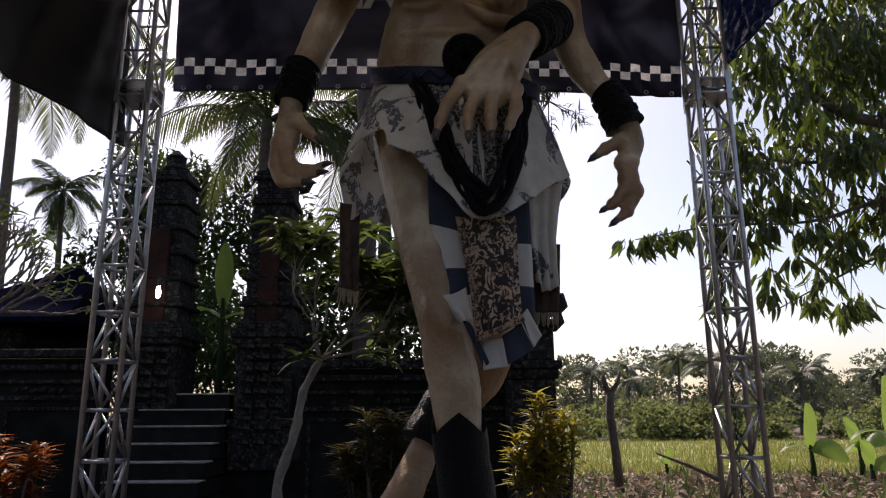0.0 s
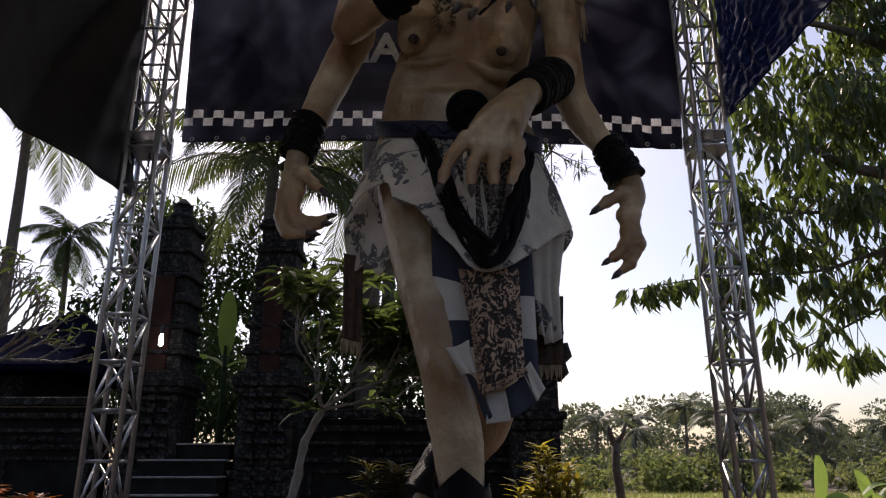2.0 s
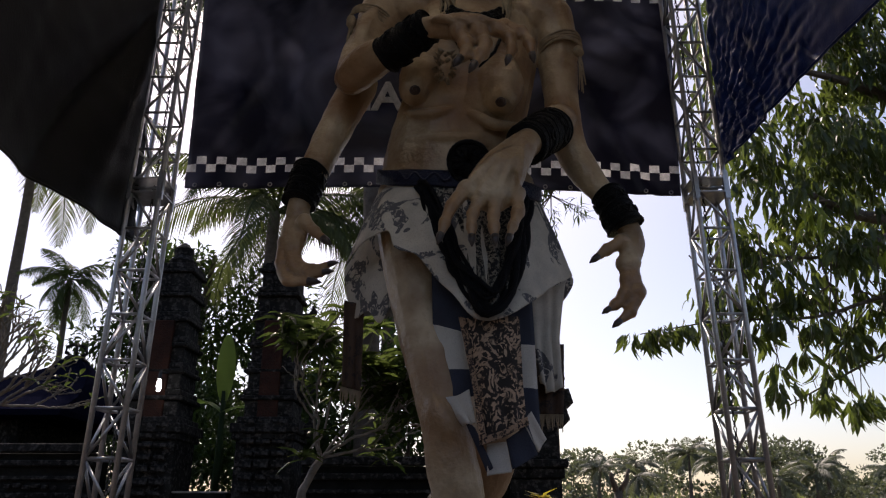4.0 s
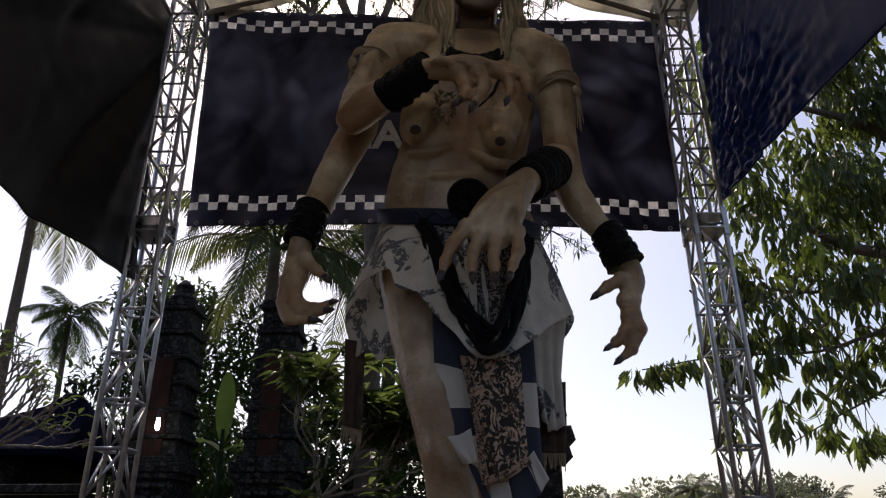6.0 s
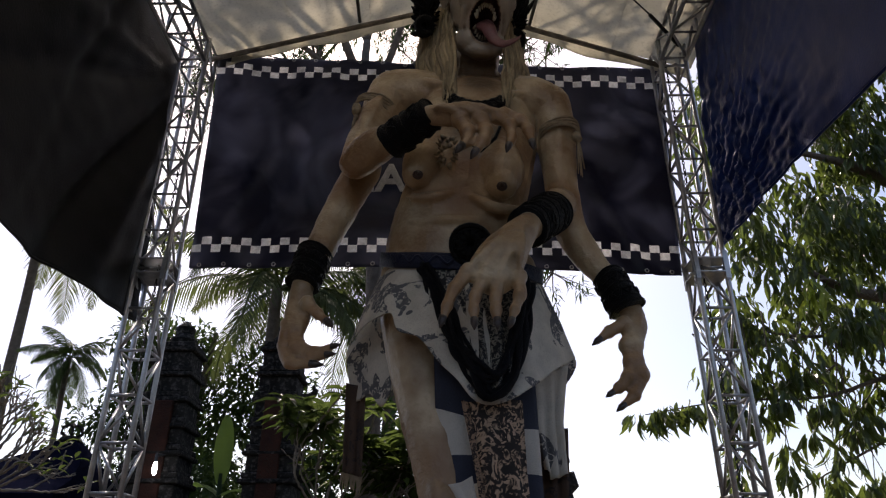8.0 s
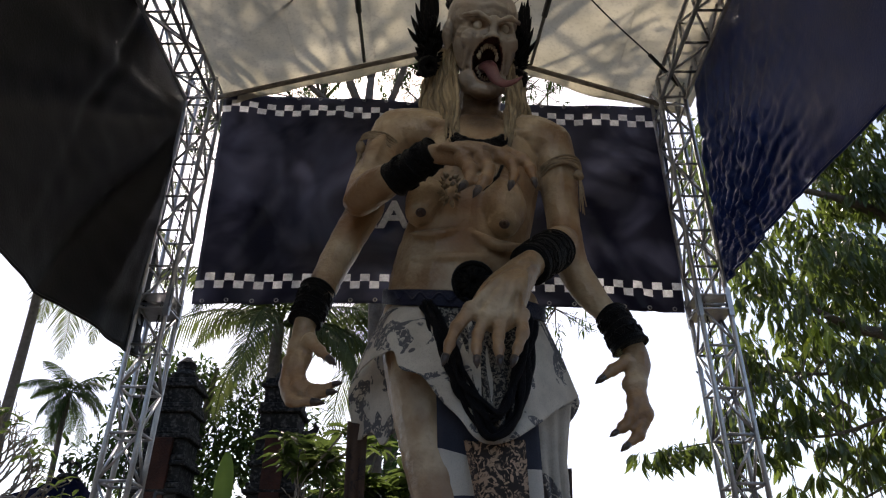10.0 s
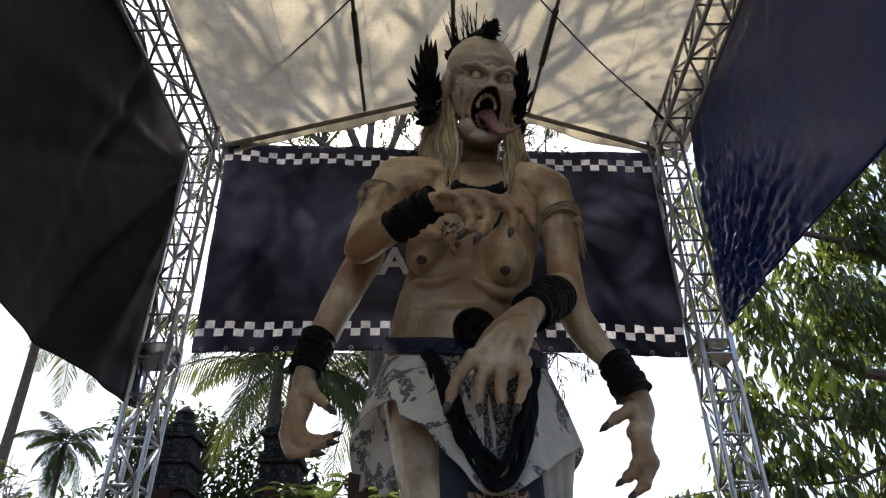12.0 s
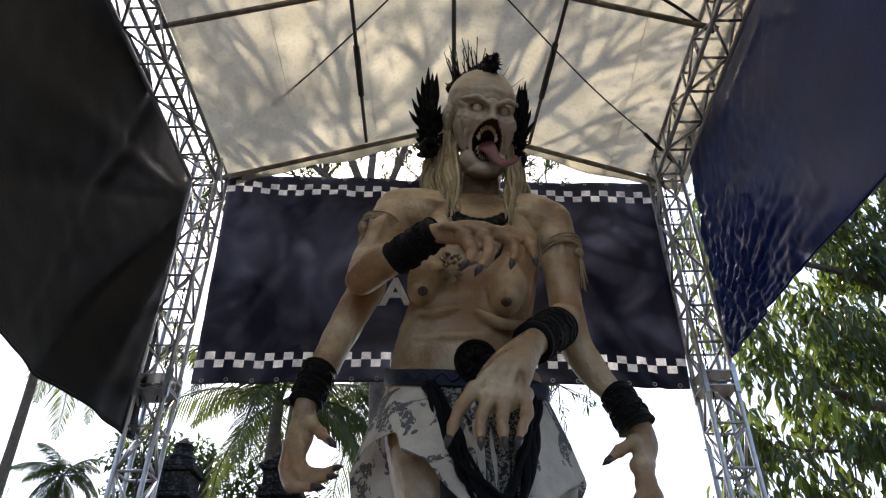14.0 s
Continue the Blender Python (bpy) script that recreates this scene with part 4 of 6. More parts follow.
FINGER_BF_B = [(0.2, 3.52, 3.2, 0.055), (0.15, 3.5, 3.08, 0.042), (0.14, 3.48, 3.0, 0.037), (0.14, 3.46, 2.94, 0.029)]
FINGER_BF_C = [(0.29, 3.52, 3.19, 0.051), (0.26, 3.5, 3.07, 0.042), (0.26, 3.48, 3.0, 0.037), (0.26, 3.46, 2.94, 0.029)]
FINGER_BF_D = [(0.4, 3.53, 3.21, 0.051), (0.39, 3.5, 3.09, 0.042), (0.36, 3.48, 3.0, 0.037), (0.34, 3.46, 2.94, 0.029)]
HAND_A_FORE = [(-0.1, 3.55, 4.33, 0.076), (0.02, 3.5, 4.29, 0.085), (0.16, 3.46, 4.26, 0.074), (0.33, 3.44, 4.24, 0.049)]
FINGER_AF_A = [(0.08, 3.44, 4.21, 0.058), (0.12, 3.42, 4.11, 0.049), (0.12, 3.4, 4.03, 0.044), (0.09, 3.38, 3.98, 0.035)]
FINGER_AF_B = [(0.2, 3.43, 4.2, 0.058), (0.23, 3.41, 4.11, 0.049), (0.21, 3.39, 4.02, 0.044), (0.17, 3.37, 3.94, 0.033)]
FINGER_AF_C = [(0.31, 3.43, 4.22, 0.054), (0.37, 3.41, 4.15, 0.044), (0.38, 3.39, 4.05, 0.038), (0.36, 3.37, 3.98, 0.029)]
FINGER_AF_D = [(0.35, 3.44, 4.25, 0.049), (0.44, 3.42, 4.19, 0.045), (0.48, 3.4, 4.1, 0.04), (0.49, 3.38, 4.01, 0.029)]
HAND_A_LOW = [(-0.93, 4.18, 3.36, 0.075), (-0.94, 4.15, 3.25, 0.088), (-0.94, 4.1, 3.12, 0.076)]
FINGER_AL_THUMB = [(-0.88, 4.1, 3.29, 0.054), (-0.8, 4.06, 3.2, 0.044), (-0.74, 4.02, 3.14, 0.035)]
FINGER_AL_A = [(-0.99, 4.12, 3.15, 0.054), (-1.0, 4.08, 3.0, 0.044), (-0.94, 4.04, 2.88, 0.044), (-0.81, 4.0, 2.86, 0.035)]
FINGER_AL_B = [(-0.95, 4.1, 3.12, 0.049), (-0.92, 4.06, 2.98, 0.04), (-0.82, 4.02, 2.91, 0.038), (-0.72, 3.98, 2.91, 0.029)]
FINGER_AL_C = [(-0.91, 4.1, 3.12, 0.045), (-0.89, 4.06, 3.01, 0.035), (-0.79, 4.02, 2.95, 0.035), (-0.69, 3.98, 2.96, 0.026)]
HAND_B_LOW = [(1.16, 4.16, 3.28, 0.071), (1.16, 4.12, 3.14, 0.083), (1.12, 4.1, 3.01, 0.058)]
FINGER_BL_THUMB = [(1.09, 4.1, 3.15, 0.058), (0.99, 4.08, 3.09, 0.044), (0.93, 4.06, 3.04, 0.031)]
FINGER_BL_A = [(1.1, 4.1, 3.01, 0.061), (1.1, 4.08, 2.9, 0.052), (1.07, 4.06, 2.8, 0.051), (1.0, 4.04, 2.73, 0.038), (0.96, 4.02, 2.7, 0.026)]
FINGER_BL_B = [(1.14, 4.1, 3.01, 0.061), (1.13, 4.08, 2.9, 0.056), (1.15, 4.06, 2.81, 0.056), (1.09, 4.04, 2.69, 0.042), (1.02, 4.02, 2.63, 0.029)]
LEG_A = [(-0.17, 4.25, 3.51, 0.28), (-0.18, 4.15, 3.16, 0.234), (-0.15, 4.1, 2.85, 0.198), (-0.1, 4.05, 2.56, 0.177), (-0.04, 4.0, 2.26, 0.148), (-0.01, 3.98, 2.07, 0.132), (0.01, 3.98, 1.97, 0.131), (0.04, 4.02, 1.82, 0.147), (0.07, 4.05, 1.67, 0.144), (0.09, 4.08, 1.49, 0.131), (0.11, 4.1, 1.28, 0.111), (0.14, 4.1, 1.04, 0.11), (0.14, 4.05, 0.88, 0.125)]
LEG_B = [(0.34, 4.3, 3.53, 0.283), (0.35, 4.3, 3.06, 0.239), (0.33, 4.3, 2.39, 0.19), (0.27, 4.35, 1.85, 0.142), (0.15, 4.5, 1.65, 0.125), (-0.02, 4.55, 1.45, 0.097), (-0.1, 4.5, 1.33, 0.092)]
FOOT_B = [(-0.1, 4.5, 1.35, 0.092), (-0.16, 4.42, 1.22, 0.1), (-0.22, 4.34, 1.1, 0.104), (-0.29, 4.25, 1.01, 0.095), (-0.35, 4.2, 0.94, 0.068)]
BREAST_A = [(-0.2, 3.95, 4.15, 0.105), (-0.16, 4.0, 4.26, 0.15), (-0.1, 4.06, 4.42, 0.13)]
BREAST_B = [(0.36, 3.94, 4.07, 0.115), (0.36, 3.99, 4.2, 0.16), (0.34, 4.06, 4.4, 0.14)]
CUFF_AF = [(-0.37, 3.77, 4.279), (-0.224, 3.66, 4.317), (-0.097, 3.57, 4.354)]
CUFF_AL = [(-0.88, 4.22, 3.711), (-0.914, 4.2, 3.564), (-0.941, 4.18, 3.447)]
CUFF_BL = [(1.033, 4.17, 3.515), (1.086, 4.16, 3.395), (1.137, 4.15, 3.265)]
CUFF_BF = [(0.679, 3.96, 3.863), (0.584, 3.84, 3.749), (0.479, 3.72, 3.62)]
FINGERS = (FINGER_BF_A, FINGER_BF_B, FINGER_BF_C, FINGER_BF_D, FINGER_AF_A, FINGER_AF_B, FINGER_AF_C, FINGER_AF_D, FINGER_AL_THUMB, FINGER_AL_A,
           FINGER_AL_B, FINGER_AL_C, FINGER_BL_THUMB, FINGER_BL_A, FINGER_BL_B)
HEAD = pose(0.275, 4.0, 5.85, 36, 0, 12)
HEAD_BACK = HEAD.inverted()


def chain(bm, rows, flat=1.0, steps=4, n=16):
    """A rounded limb through the rows, closed by balls at both ends."""
    sp = smooth_path(rows, steps)
    tube(bm, [q[:3] for q in sp], [q[3] for q in sp], n, flat)
    for q in (sp[0], sp[-1]):
        ball(bm, q[:3], (q[3] * 0.98, q[3] * 0.98 * flat, q[3] * 0.98))


def at_head(p):
    return HEAD @ Vector(p)


def head_ball(bm, c, r, seg=14):
    ball(bm, at_head(c), r, HEAD.to_3x3(), seg)


def head_tube(bm, pts, radii, n=8, mat=0):
    tube(bm, [at_head(p) for p in pts], radii, n, mat=mat)


def muscle(bm, pts, r):
    """A spindle of flesh lying on the body."""
    sp = smooth_path(pts, 5)
    k = len(sp)
    tube(bm, [tuple(q) for q in sp], [r * (0.12 + 0.88 * math.sin(math.pi * i / (k - 1))) for i in range(k)], 10)


def body_mesh():
    bm = bmesh.new()
    chain(bm, TORSO, 0.72)
    for rows in (NECK, SHOULDER_A, SHOULDER_B, ARM_A_UP, ARM_A_FORE, ARM_A_LOW, ARM_B_UP, ARM_B_LOW, ARM_B_FORE, LEG_A, LEG_B, FOOT_B, BREAST_A, BREAST_B):
        chain(bm, rows)
    for rows in (HAND_A_FORE, HAND_B_FORE, HAND_A_LOW, HAND_B_LOW):
        chain(bm, rows, 0.6)
    for rows in FINGERS:
        chain(bm, [(x, y, z, r * 0.82) for x, y, z, r in rows], 0.95, 4, 10)
        for x, y, z, r in rows[:-1]:
            ball(bm, (x, y, z), r * 1.0, seg=10)          # knuckles
    # collar bones, neck cords, breast folds, belly fold, calf and arm muscles
    muscle(bm, [(0.12, 4.04, 4.92), (-0.1, 4.06, 5.0), (-0.35, 4.12, 5.1)], 0.035)
    muscle(bm, [(0.3, 4.04, 4.9), (0.5, 4.06, 4.9), (0.72, 4.14, 4.94)], 0.035)
    for s in (-0.13, 0.13):
        muscle(bm, [(0.24 + s, 4.2, 5.45), (0.23 + s * 0.8, 4.19, 5.2), (0.21 + s * 0.4, 4.1, 4.95)], 0.035)
    muscle(bm, [(-0.28, 4.02, 4.02), (-0.1, 3.945, 3.97), (0.1, 3.945, 4.02)], 0.034)
    muscle(bm, [(0.12, 3.945, 4.0), (0.32, 3.935, 3.88), (0.5, 4.02, 3.93)], 0.038)
    muscle(bm, [(-0.26, 4.02, 3.83), (0.05, 3.945, 3.8), (0.34, 4.02, 3.84)], 0.03)
    muscle(bm, [(-0.46, 4.08, 4.92), (-0.54, 4.04, 4.72), (-0.58, 3.98, 4.5)], 0.075)
    muscle(bm, [(0.77, 4.15, 4.85), (0.80, 4.15, 4.6), (0.80, 4.15, 4.3)], 0.055)
    muscle(bm, [(-0.1, 3.92, 2.25), (-0.02, 3.885, 2.06), (0.05, 3.9, 1.9)], 0.075)
    for rows, palm in ((FINGER_BF_A, HAND_B_FORE), (FINGER_BF_B, HAND_B_FORE), (FINGER_BF_C, HAND_B_FORE), (FINGER_BF_D, HAND_B_FORE),
                       (FINGER_AF_A, HAND_A_FORE), (FINGER_AF_B, HAND_A_FORE), (FINGER_AF_C, HAND_A_FORE)):
        a, b = Vector(rows[0][:3]), Vector(palm[0][:3])
        muscle(bm, [a + Vector((0, -0.045, 0.02)), a.lerp(b, 0.5) + Vector((0, -0.075, 0.02)), b + Vector((0, -0.05, 0.0))], 0.028)
    for c, r in (((-0.02, 0.06, 0.12), (0.285, 0.33, 0.26)), ((0, -0.05, -0.10), (0.25, 0.25, 0.32)), ((0.0, -0.08, -0.34), (0.165, 0.18, 0.16)),
                 ((-0.155, -0.22, -0.10), 0.072), ((0.155, -0.22, -0.10), 0.072), ((0, -0.335, -0.085), (0.058, 0.05, 0.04)),
                 ((-0.045, -0.31, -0.10), 0.03), ((0.045, -0.31, -0.10), 0.03), ((0, -0.21, -0.47), (0.125, 0.10, 0.07))):
        head_ball(bm, c, r)
    head_tube(bm, [(-0.23, -0.19, 0.075), (-0.12, -0.285, 0.085), (-0.03, -0.31, 0.035)], [0.016, 0.024, 0.022])
    head_tube(bm, [(0.23, -0.19, 0.075), (0.12, -0.285, 0.085), (0.03, -0.31, 0.035)], [0.016, 0.024, 0.022])
    head_tube(bm, [(0, -0.29, 0.08), (0, -0.315, -0.02), (0, -0.34, -0.085)], [0.03, 0.028, 0.04])
    ring = [(0.115 * math.cos(a), -0.265 + 0.05 * abs(math.cos(a)), -0.255 + 0.165 * math.sin(a)) for a in np.linspace(0, 2 * math.pi, 20)]
    head_tube(bm, ring, 0.024)
    for s in (-1, 1):                                     # folds from nose to jaw, ears
        head_tube(bm, [(s * 0.08, -0.28, -0.07), (s * 0.17, -0.24, -0.18), (s * 0.175, -0.19, -0.32)], [0.02, 0.024, 0.015])
        if s < 0:
            head_ball(bm, (s * 0.30, 0.0, -0.04), (0.04, 0.065, 0.10))
            head_ball(bm, (s * 0.285, 0.0, -0.13), (0.025, 0.03, 0.04))
        head_ball(bm, (s * 0.10, -0.14, -0.40), (0.10, 0.13, 0.10))
    ob = link_mesh("body", bm, SKIN)
    md = ob.modifiers.new("remesh", "REMESH")
    md.mode, md.voxel_size = "VOXEL", 0.0125
    sm = ob.modifiers.new("smooth", "SMOOTH")
    sm.factor, sm.iterations = 0.5, 3
    me = bpy.data.meshes.new_from_object(ob.evaluated_get(bpy.context.evaluated_depsgraph_get()))
    bpy.data.objects.remove(ob)
    return me


def sculpt(bm):
    """Mouth, eye sockets, brow furrows and the uneven skin, pressed into the remeshed body; returns the paint tone by vertex."""
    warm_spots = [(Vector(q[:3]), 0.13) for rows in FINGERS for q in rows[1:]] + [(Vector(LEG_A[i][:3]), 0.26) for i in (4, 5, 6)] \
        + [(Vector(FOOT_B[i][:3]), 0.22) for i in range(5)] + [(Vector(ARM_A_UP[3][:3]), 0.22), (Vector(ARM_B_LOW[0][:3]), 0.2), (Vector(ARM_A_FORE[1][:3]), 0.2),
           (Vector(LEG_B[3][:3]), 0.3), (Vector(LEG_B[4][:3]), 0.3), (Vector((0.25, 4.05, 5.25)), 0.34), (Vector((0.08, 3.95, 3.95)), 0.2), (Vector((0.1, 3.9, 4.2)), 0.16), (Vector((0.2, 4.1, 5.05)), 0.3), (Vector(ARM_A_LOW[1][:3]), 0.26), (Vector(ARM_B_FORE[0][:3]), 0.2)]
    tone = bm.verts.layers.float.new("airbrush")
    ash = bm.verts.layers.float.new("ash")
    umber_shade = bm.verts.layers.float.new("umber_shade")
    # throat, armpits, between and below the breasts: painted shade over mottled brown
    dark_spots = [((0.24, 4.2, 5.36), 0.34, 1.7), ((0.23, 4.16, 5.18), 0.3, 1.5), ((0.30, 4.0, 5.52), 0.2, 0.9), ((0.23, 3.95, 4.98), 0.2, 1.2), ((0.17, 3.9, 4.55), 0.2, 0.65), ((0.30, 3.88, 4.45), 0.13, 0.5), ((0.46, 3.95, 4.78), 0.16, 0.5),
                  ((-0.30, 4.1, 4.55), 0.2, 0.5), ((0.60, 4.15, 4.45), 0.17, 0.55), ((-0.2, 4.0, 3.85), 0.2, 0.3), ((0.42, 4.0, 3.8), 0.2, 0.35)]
    places = []
    for v in bm.verts:
        p = v.co.copy()
        h = HEAD_BACK @ p
        n = noise.noise(p * 5.0) * 0.006 + noise.noise(p * 14.0) * 0.004 + noise.noise(Vector((p.x * 30, p.y * 30, p.z * 9))) * 0.0025
        if h.z > -0.55 and h.length < 0.66:
            push = 0.0
            e = (h.x / 0.112) ** 2 + ((h.z + 0.25) / 0.155) ** 2
            if e < 1 and h.y < -0.08:
                push += 0.17 * math.sqrt(1 - e)
            for s in (-1, 1):
                d = ((h.x - s * 0.105) / 0.068) ** 2 + ((h.z - 0.012) / 0.045) ** 2
                if d < 1 and h.y < -0.1:
                    push += 0.045 * (1 - d)
            if h.y < -0.1 and h.z > 0.08:
                push += 0.004 * math.sin(h.z * 95 + 30 * abs(h.x)) * math.exp(-(h.x / 0.12) ** 2)
            if h.y < -0.05 and -0.1 < h.z < 0.08 and abs(h.x) > 0.12:
                push += 0.006 * math.sin(h.z * 130 - abs(h.x) * 60)
            if push:
                v.co = HEAD @ (h + Vector((0, push, 0)))
        v.co = v.co + v.normal * n
        v[ash] = max(0.0, min(1.0, (h.z + 0.56 - 0.9 * max(0, h.y + 0.05)) / 0.12)) * max(0.0, min(1.0, (0.3 - h.y) / 0.2)) if h.length < 0.75 else 0.0
        places.append(p)
    places = np.array(places)
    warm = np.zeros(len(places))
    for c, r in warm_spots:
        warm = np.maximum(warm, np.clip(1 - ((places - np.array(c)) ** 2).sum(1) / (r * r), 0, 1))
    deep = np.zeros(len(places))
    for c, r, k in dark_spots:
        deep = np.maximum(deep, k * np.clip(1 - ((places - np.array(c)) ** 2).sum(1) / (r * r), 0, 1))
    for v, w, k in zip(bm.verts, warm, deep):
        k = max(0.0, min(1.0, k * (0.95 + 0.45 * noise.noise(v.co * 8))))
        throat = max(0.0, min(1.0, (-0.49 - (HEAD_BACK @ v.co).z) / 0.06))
        v[umber_shade] = k * max(1 - v[ash], throat)
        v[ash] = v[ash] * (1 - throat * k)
        h = HEAD_BACK @ v.co
        if h.y < 0 and v[ash] > 0:
            lip = (h.x / 0.125) ** 2 + ((h.z + 0.255) / 0.178) ** 2
            lid = min(((h.x - q) / 0.08) ** 2 + ((h.z - 0.012) / 0.055) ** 2 for q in (-0.105, 0.105))
            w = max(0.0, 1 - 6 * abs(lip - 0.9), 1.1 - lid, 0.55 * noise.noise(h * 9))
            v[ash] = v[ash] * (1 - 0.85 * min(1.0, max(0.0, w)))
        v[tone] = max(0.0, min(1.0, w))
    for f in bm.faces:
        h = HEAD_BACK @ f.calc_center_median()
        f.smooth = True
        if (h.x / 0.118) ** 2 + ((h.z + 0.25) / 0.162) ** 2 < 1 and -0.6 < h.y < 0.05:
            f.material_index = 4


def cuff(bm, pts, r0, r1, bands=5, mat=2, rings=True):
    """A thick relief bracelet along the points."""
    sp = smooth_path([(*p, 0) for p in pts], 10)
    k = len(sp)
    rad = []
    for i in range(k):
        t = i / (k - 1)
        rad.append((r0 + (r1 - r0) * t) * (1 + 0.05 * abs(math.sin(math.pi * bands * t)) + (0.05 if i in (0, k - 1) else 0)))
    tube(bm, [q[:3] for q in sp], rad, 28, mat=mat)
    for i in range(1, k - 1, 3) if rings else ():
        around(bm, sp[i][:3], sp[i + 1][:3] - sp[i - 1][:3], rad[i] * 1.0, 0.0085, mat, 1, i)
    if rings:
        axis = Vector(sp[-1][:3] - sp[0][:3]).normalized()
        a = axis.orthogonal().normalized()
        b = axis.cross(a)
        for row in (0.3, 0.7):
            i = int(row * (k - 1))
            line = []
            for j in range(73):
                t = 2 * math.pi * j / 72
                line.append(Vector(sp[i][:3]) + (a * math.cos(t) + b * math.sin(t)) * rad[i] * 1.02 + axis * rad[i] * 0.22 * math.sin(9 * t + row * 7))
            tube(bm, line, 0.008, 5, mat=mat)


def around(bm, c, axis, r, thick, mat, turns=1, seed=0):
    """Rope rings about an axis."""
    axis = Vector(axis).normalized()
    a = axis.orthogonal().normalized()
    b = axis.cross(a)
    for k in range(turns):
        c2 = Vector(c) + axis * (k - (turns - 1) / 2) * thick * 1.7
        pts = [c2 + (a * math.cos(t) + b * math.sin(t)) * r * (1 + 0.01 * math.sin(3 * t + k + seed)) + axis * 0.012 * math.sin(2 * t + k) for t in np.linspace(0, 2 * math.pi, 28)]
        tube(bm, pts, thick, 6, mat=mat)


def feather(bm, base, way, up, ln, w, mat):
    """A thick curled feather blade."""
    base, way, up = Vector(base), Vector(way).normalized(), Vector(up).normalized()
    pts = [base + way * ln * t + up * ln * 0.25 * t * t for t in (0, 0.25, 0.5, 0.75, 1)]
    tube(bm, pts, [w * 0.5, w, w * 0.95, w * 0.6, w * 0.06], 6, 0.45, mat)


def statue_extras(bm):
    r = random.Random(3)
    cuff(bm, CUFF_AF, 0.113, 0.102)
    cuff(bm, CUFF_AL, 0.112, 0.104)
    cuff(bm, CUFF_BL, 0.096, 0.116)
    cuff(bm, CUFF_BF, 0.132, 0.122, 4)
    cuff(bm, [(0.095, 4.085, 1.44), (0.11, 4.1, 1.28), (0.14, 4.1, 1.04), (0.14, 4.08, 0.86)], 0.146, 0.152, 3, rings=False)
    cuff(bm, [(0.03, 4.54, 1.62), (-0.05, 4.53, 1.50), (-0.13, 4.48, 1.37)], 0.135, 0.128, 2, rings=False)
    # zigzag upper edge of the shin guard
    low, high = [], []
    for k in range(48):
        a = 2 * math.pi * k / 48
        peak = abs((k + 12) % 16 - 8) / 8                  # three points round the leg
        low.append(bm.verts.new((0.1 + 0.150 * math.cos(a), 4.085 + 0.150 * math.sin(a), 1.33)))
        high.append(bm.verts.new((0.088 + 0.152 * math.cos(a), 4.07 + 0.152 * math.sin(a), 1.425 + 0.12 * peak)))
    for k in range(48):
        bm.faces.new((low[k], low[(k + 1) % 48], high[(k + 1) % 48], high[k])).material_index = 2
    # claws
    for rows in FINGERS:
        p, q = Vector(rows[-1][:3]), Vector(rows[-2][:3])
        d = (p - q).normalized()
        rr = rows[-1][3]
        tube(bm, [p + d * rr * 0.1 + Vector((0, -rr * 0.35, 0)), p + d * rr * 1.3 + Vector((0, -rr * 0.3, 0)), p + d * rr * 2.6], [rr * 0.75, rr * 0.68, rr * 0.1], 8, mat=3)
    # nipples
    for c in ((-0.190, 3.858, 4.085), (0.35, 3.838, 3.985)):
        ball(bm, c, (0.036, 0.024, 0.034), mat=9)
        ball(bm, (c[0], c[1] - 0.02, c[2] - 0.004), 0.017, mat=9, seg=8)
    # eyes, teeth, tongue
    for s in (-1, 1):
        ball(bm, at_head((s * 0.105, -0.218, 0.006)), 0.038, mat=7)
    for k in range(11):
        a = math.pi * (0.12 + 0.76 * k / 10)
        c = (0.085 * math.cos(a), -0.22 - 0.02 * math.sin(a), -0.255 + 0.135 * math.sin(a))
        ln = 0.062 if k in (1, 9) else 0.04
        tube(bm, [at_head(c), at_head((c[0] * 0.9, c[1] - 0.012, c[2] - ln * 0.6)), at_head((c[0] * 0.82, c[1] - 0.01, c[2] - ln))], [0.0115, 0.009, 0.002], 6, mat=6)
    for k in range(9):
        a = math.pi * (1.15 + 0.7 * k / 8)
        c = (0.08 * math.cos(a), -0.21, -0.255 + 0.135 * math.sin(a))
        tube(bm, [at_head(c), at_head((c[0] * 0.9, c[1] - 0.012, c[2] + 0.034))], [0.011, 0.003], 6, mat=6)
    tg = smooth_path([(-0.01, -0.10, -0.29, 0.075), (0.0, -0.20, -0.275, 0.066), (0.02, -0.30, -0.31, 0.054), (0.06, -0.36, -0.39, 0.042), (0.125, -0.42, -0.42, 0.032), (0.19, -0.46, -0.39, 0.02), (0.23, -0.47, -0.355, 0.006)], 4)
    tube(bm, [at_head(q[:3]) for q in tg], [q[3] for q in tg], 12, 0.5, 5)
    # crest: dark lumps along the skull, a spiky knob in front, thin bristles
    for k in range(16):
        t = k / 15
        p = (-0.03 - 0.22 * t ** 1.5, -0.13 + 0.42 * t, 0.375 - 0.13 * t ** 2)
        ball(bm, at_head(p), 0.045 + 0.012 * r.random(), seg=8, mat=2)
        for _ in range(5):
            d = HEAD.to_3x3() @ (vec_random(r) + Vector((0, 0, 1))).normalized()
            q = at_head(p) + d * 0.03
            tube(bm, [q, q + d * 0.04], [0.012, 0.003], 5, mat=2)
    knob = (-0.01, -0.13, 0.385)
    ball(bm, at_head(knob), (0.06, 0.06, 0.08), HEAD.to_3x3(), mat=2)
    for _ in range(70):
        d = vec_random(r)
        q = at_head(knob) + HEAD.to_3x3() @ Vector((d.x * 0.055, d.y * 0.055, d.z * 0.075))
        w = HEAD.to_3x3() @ d
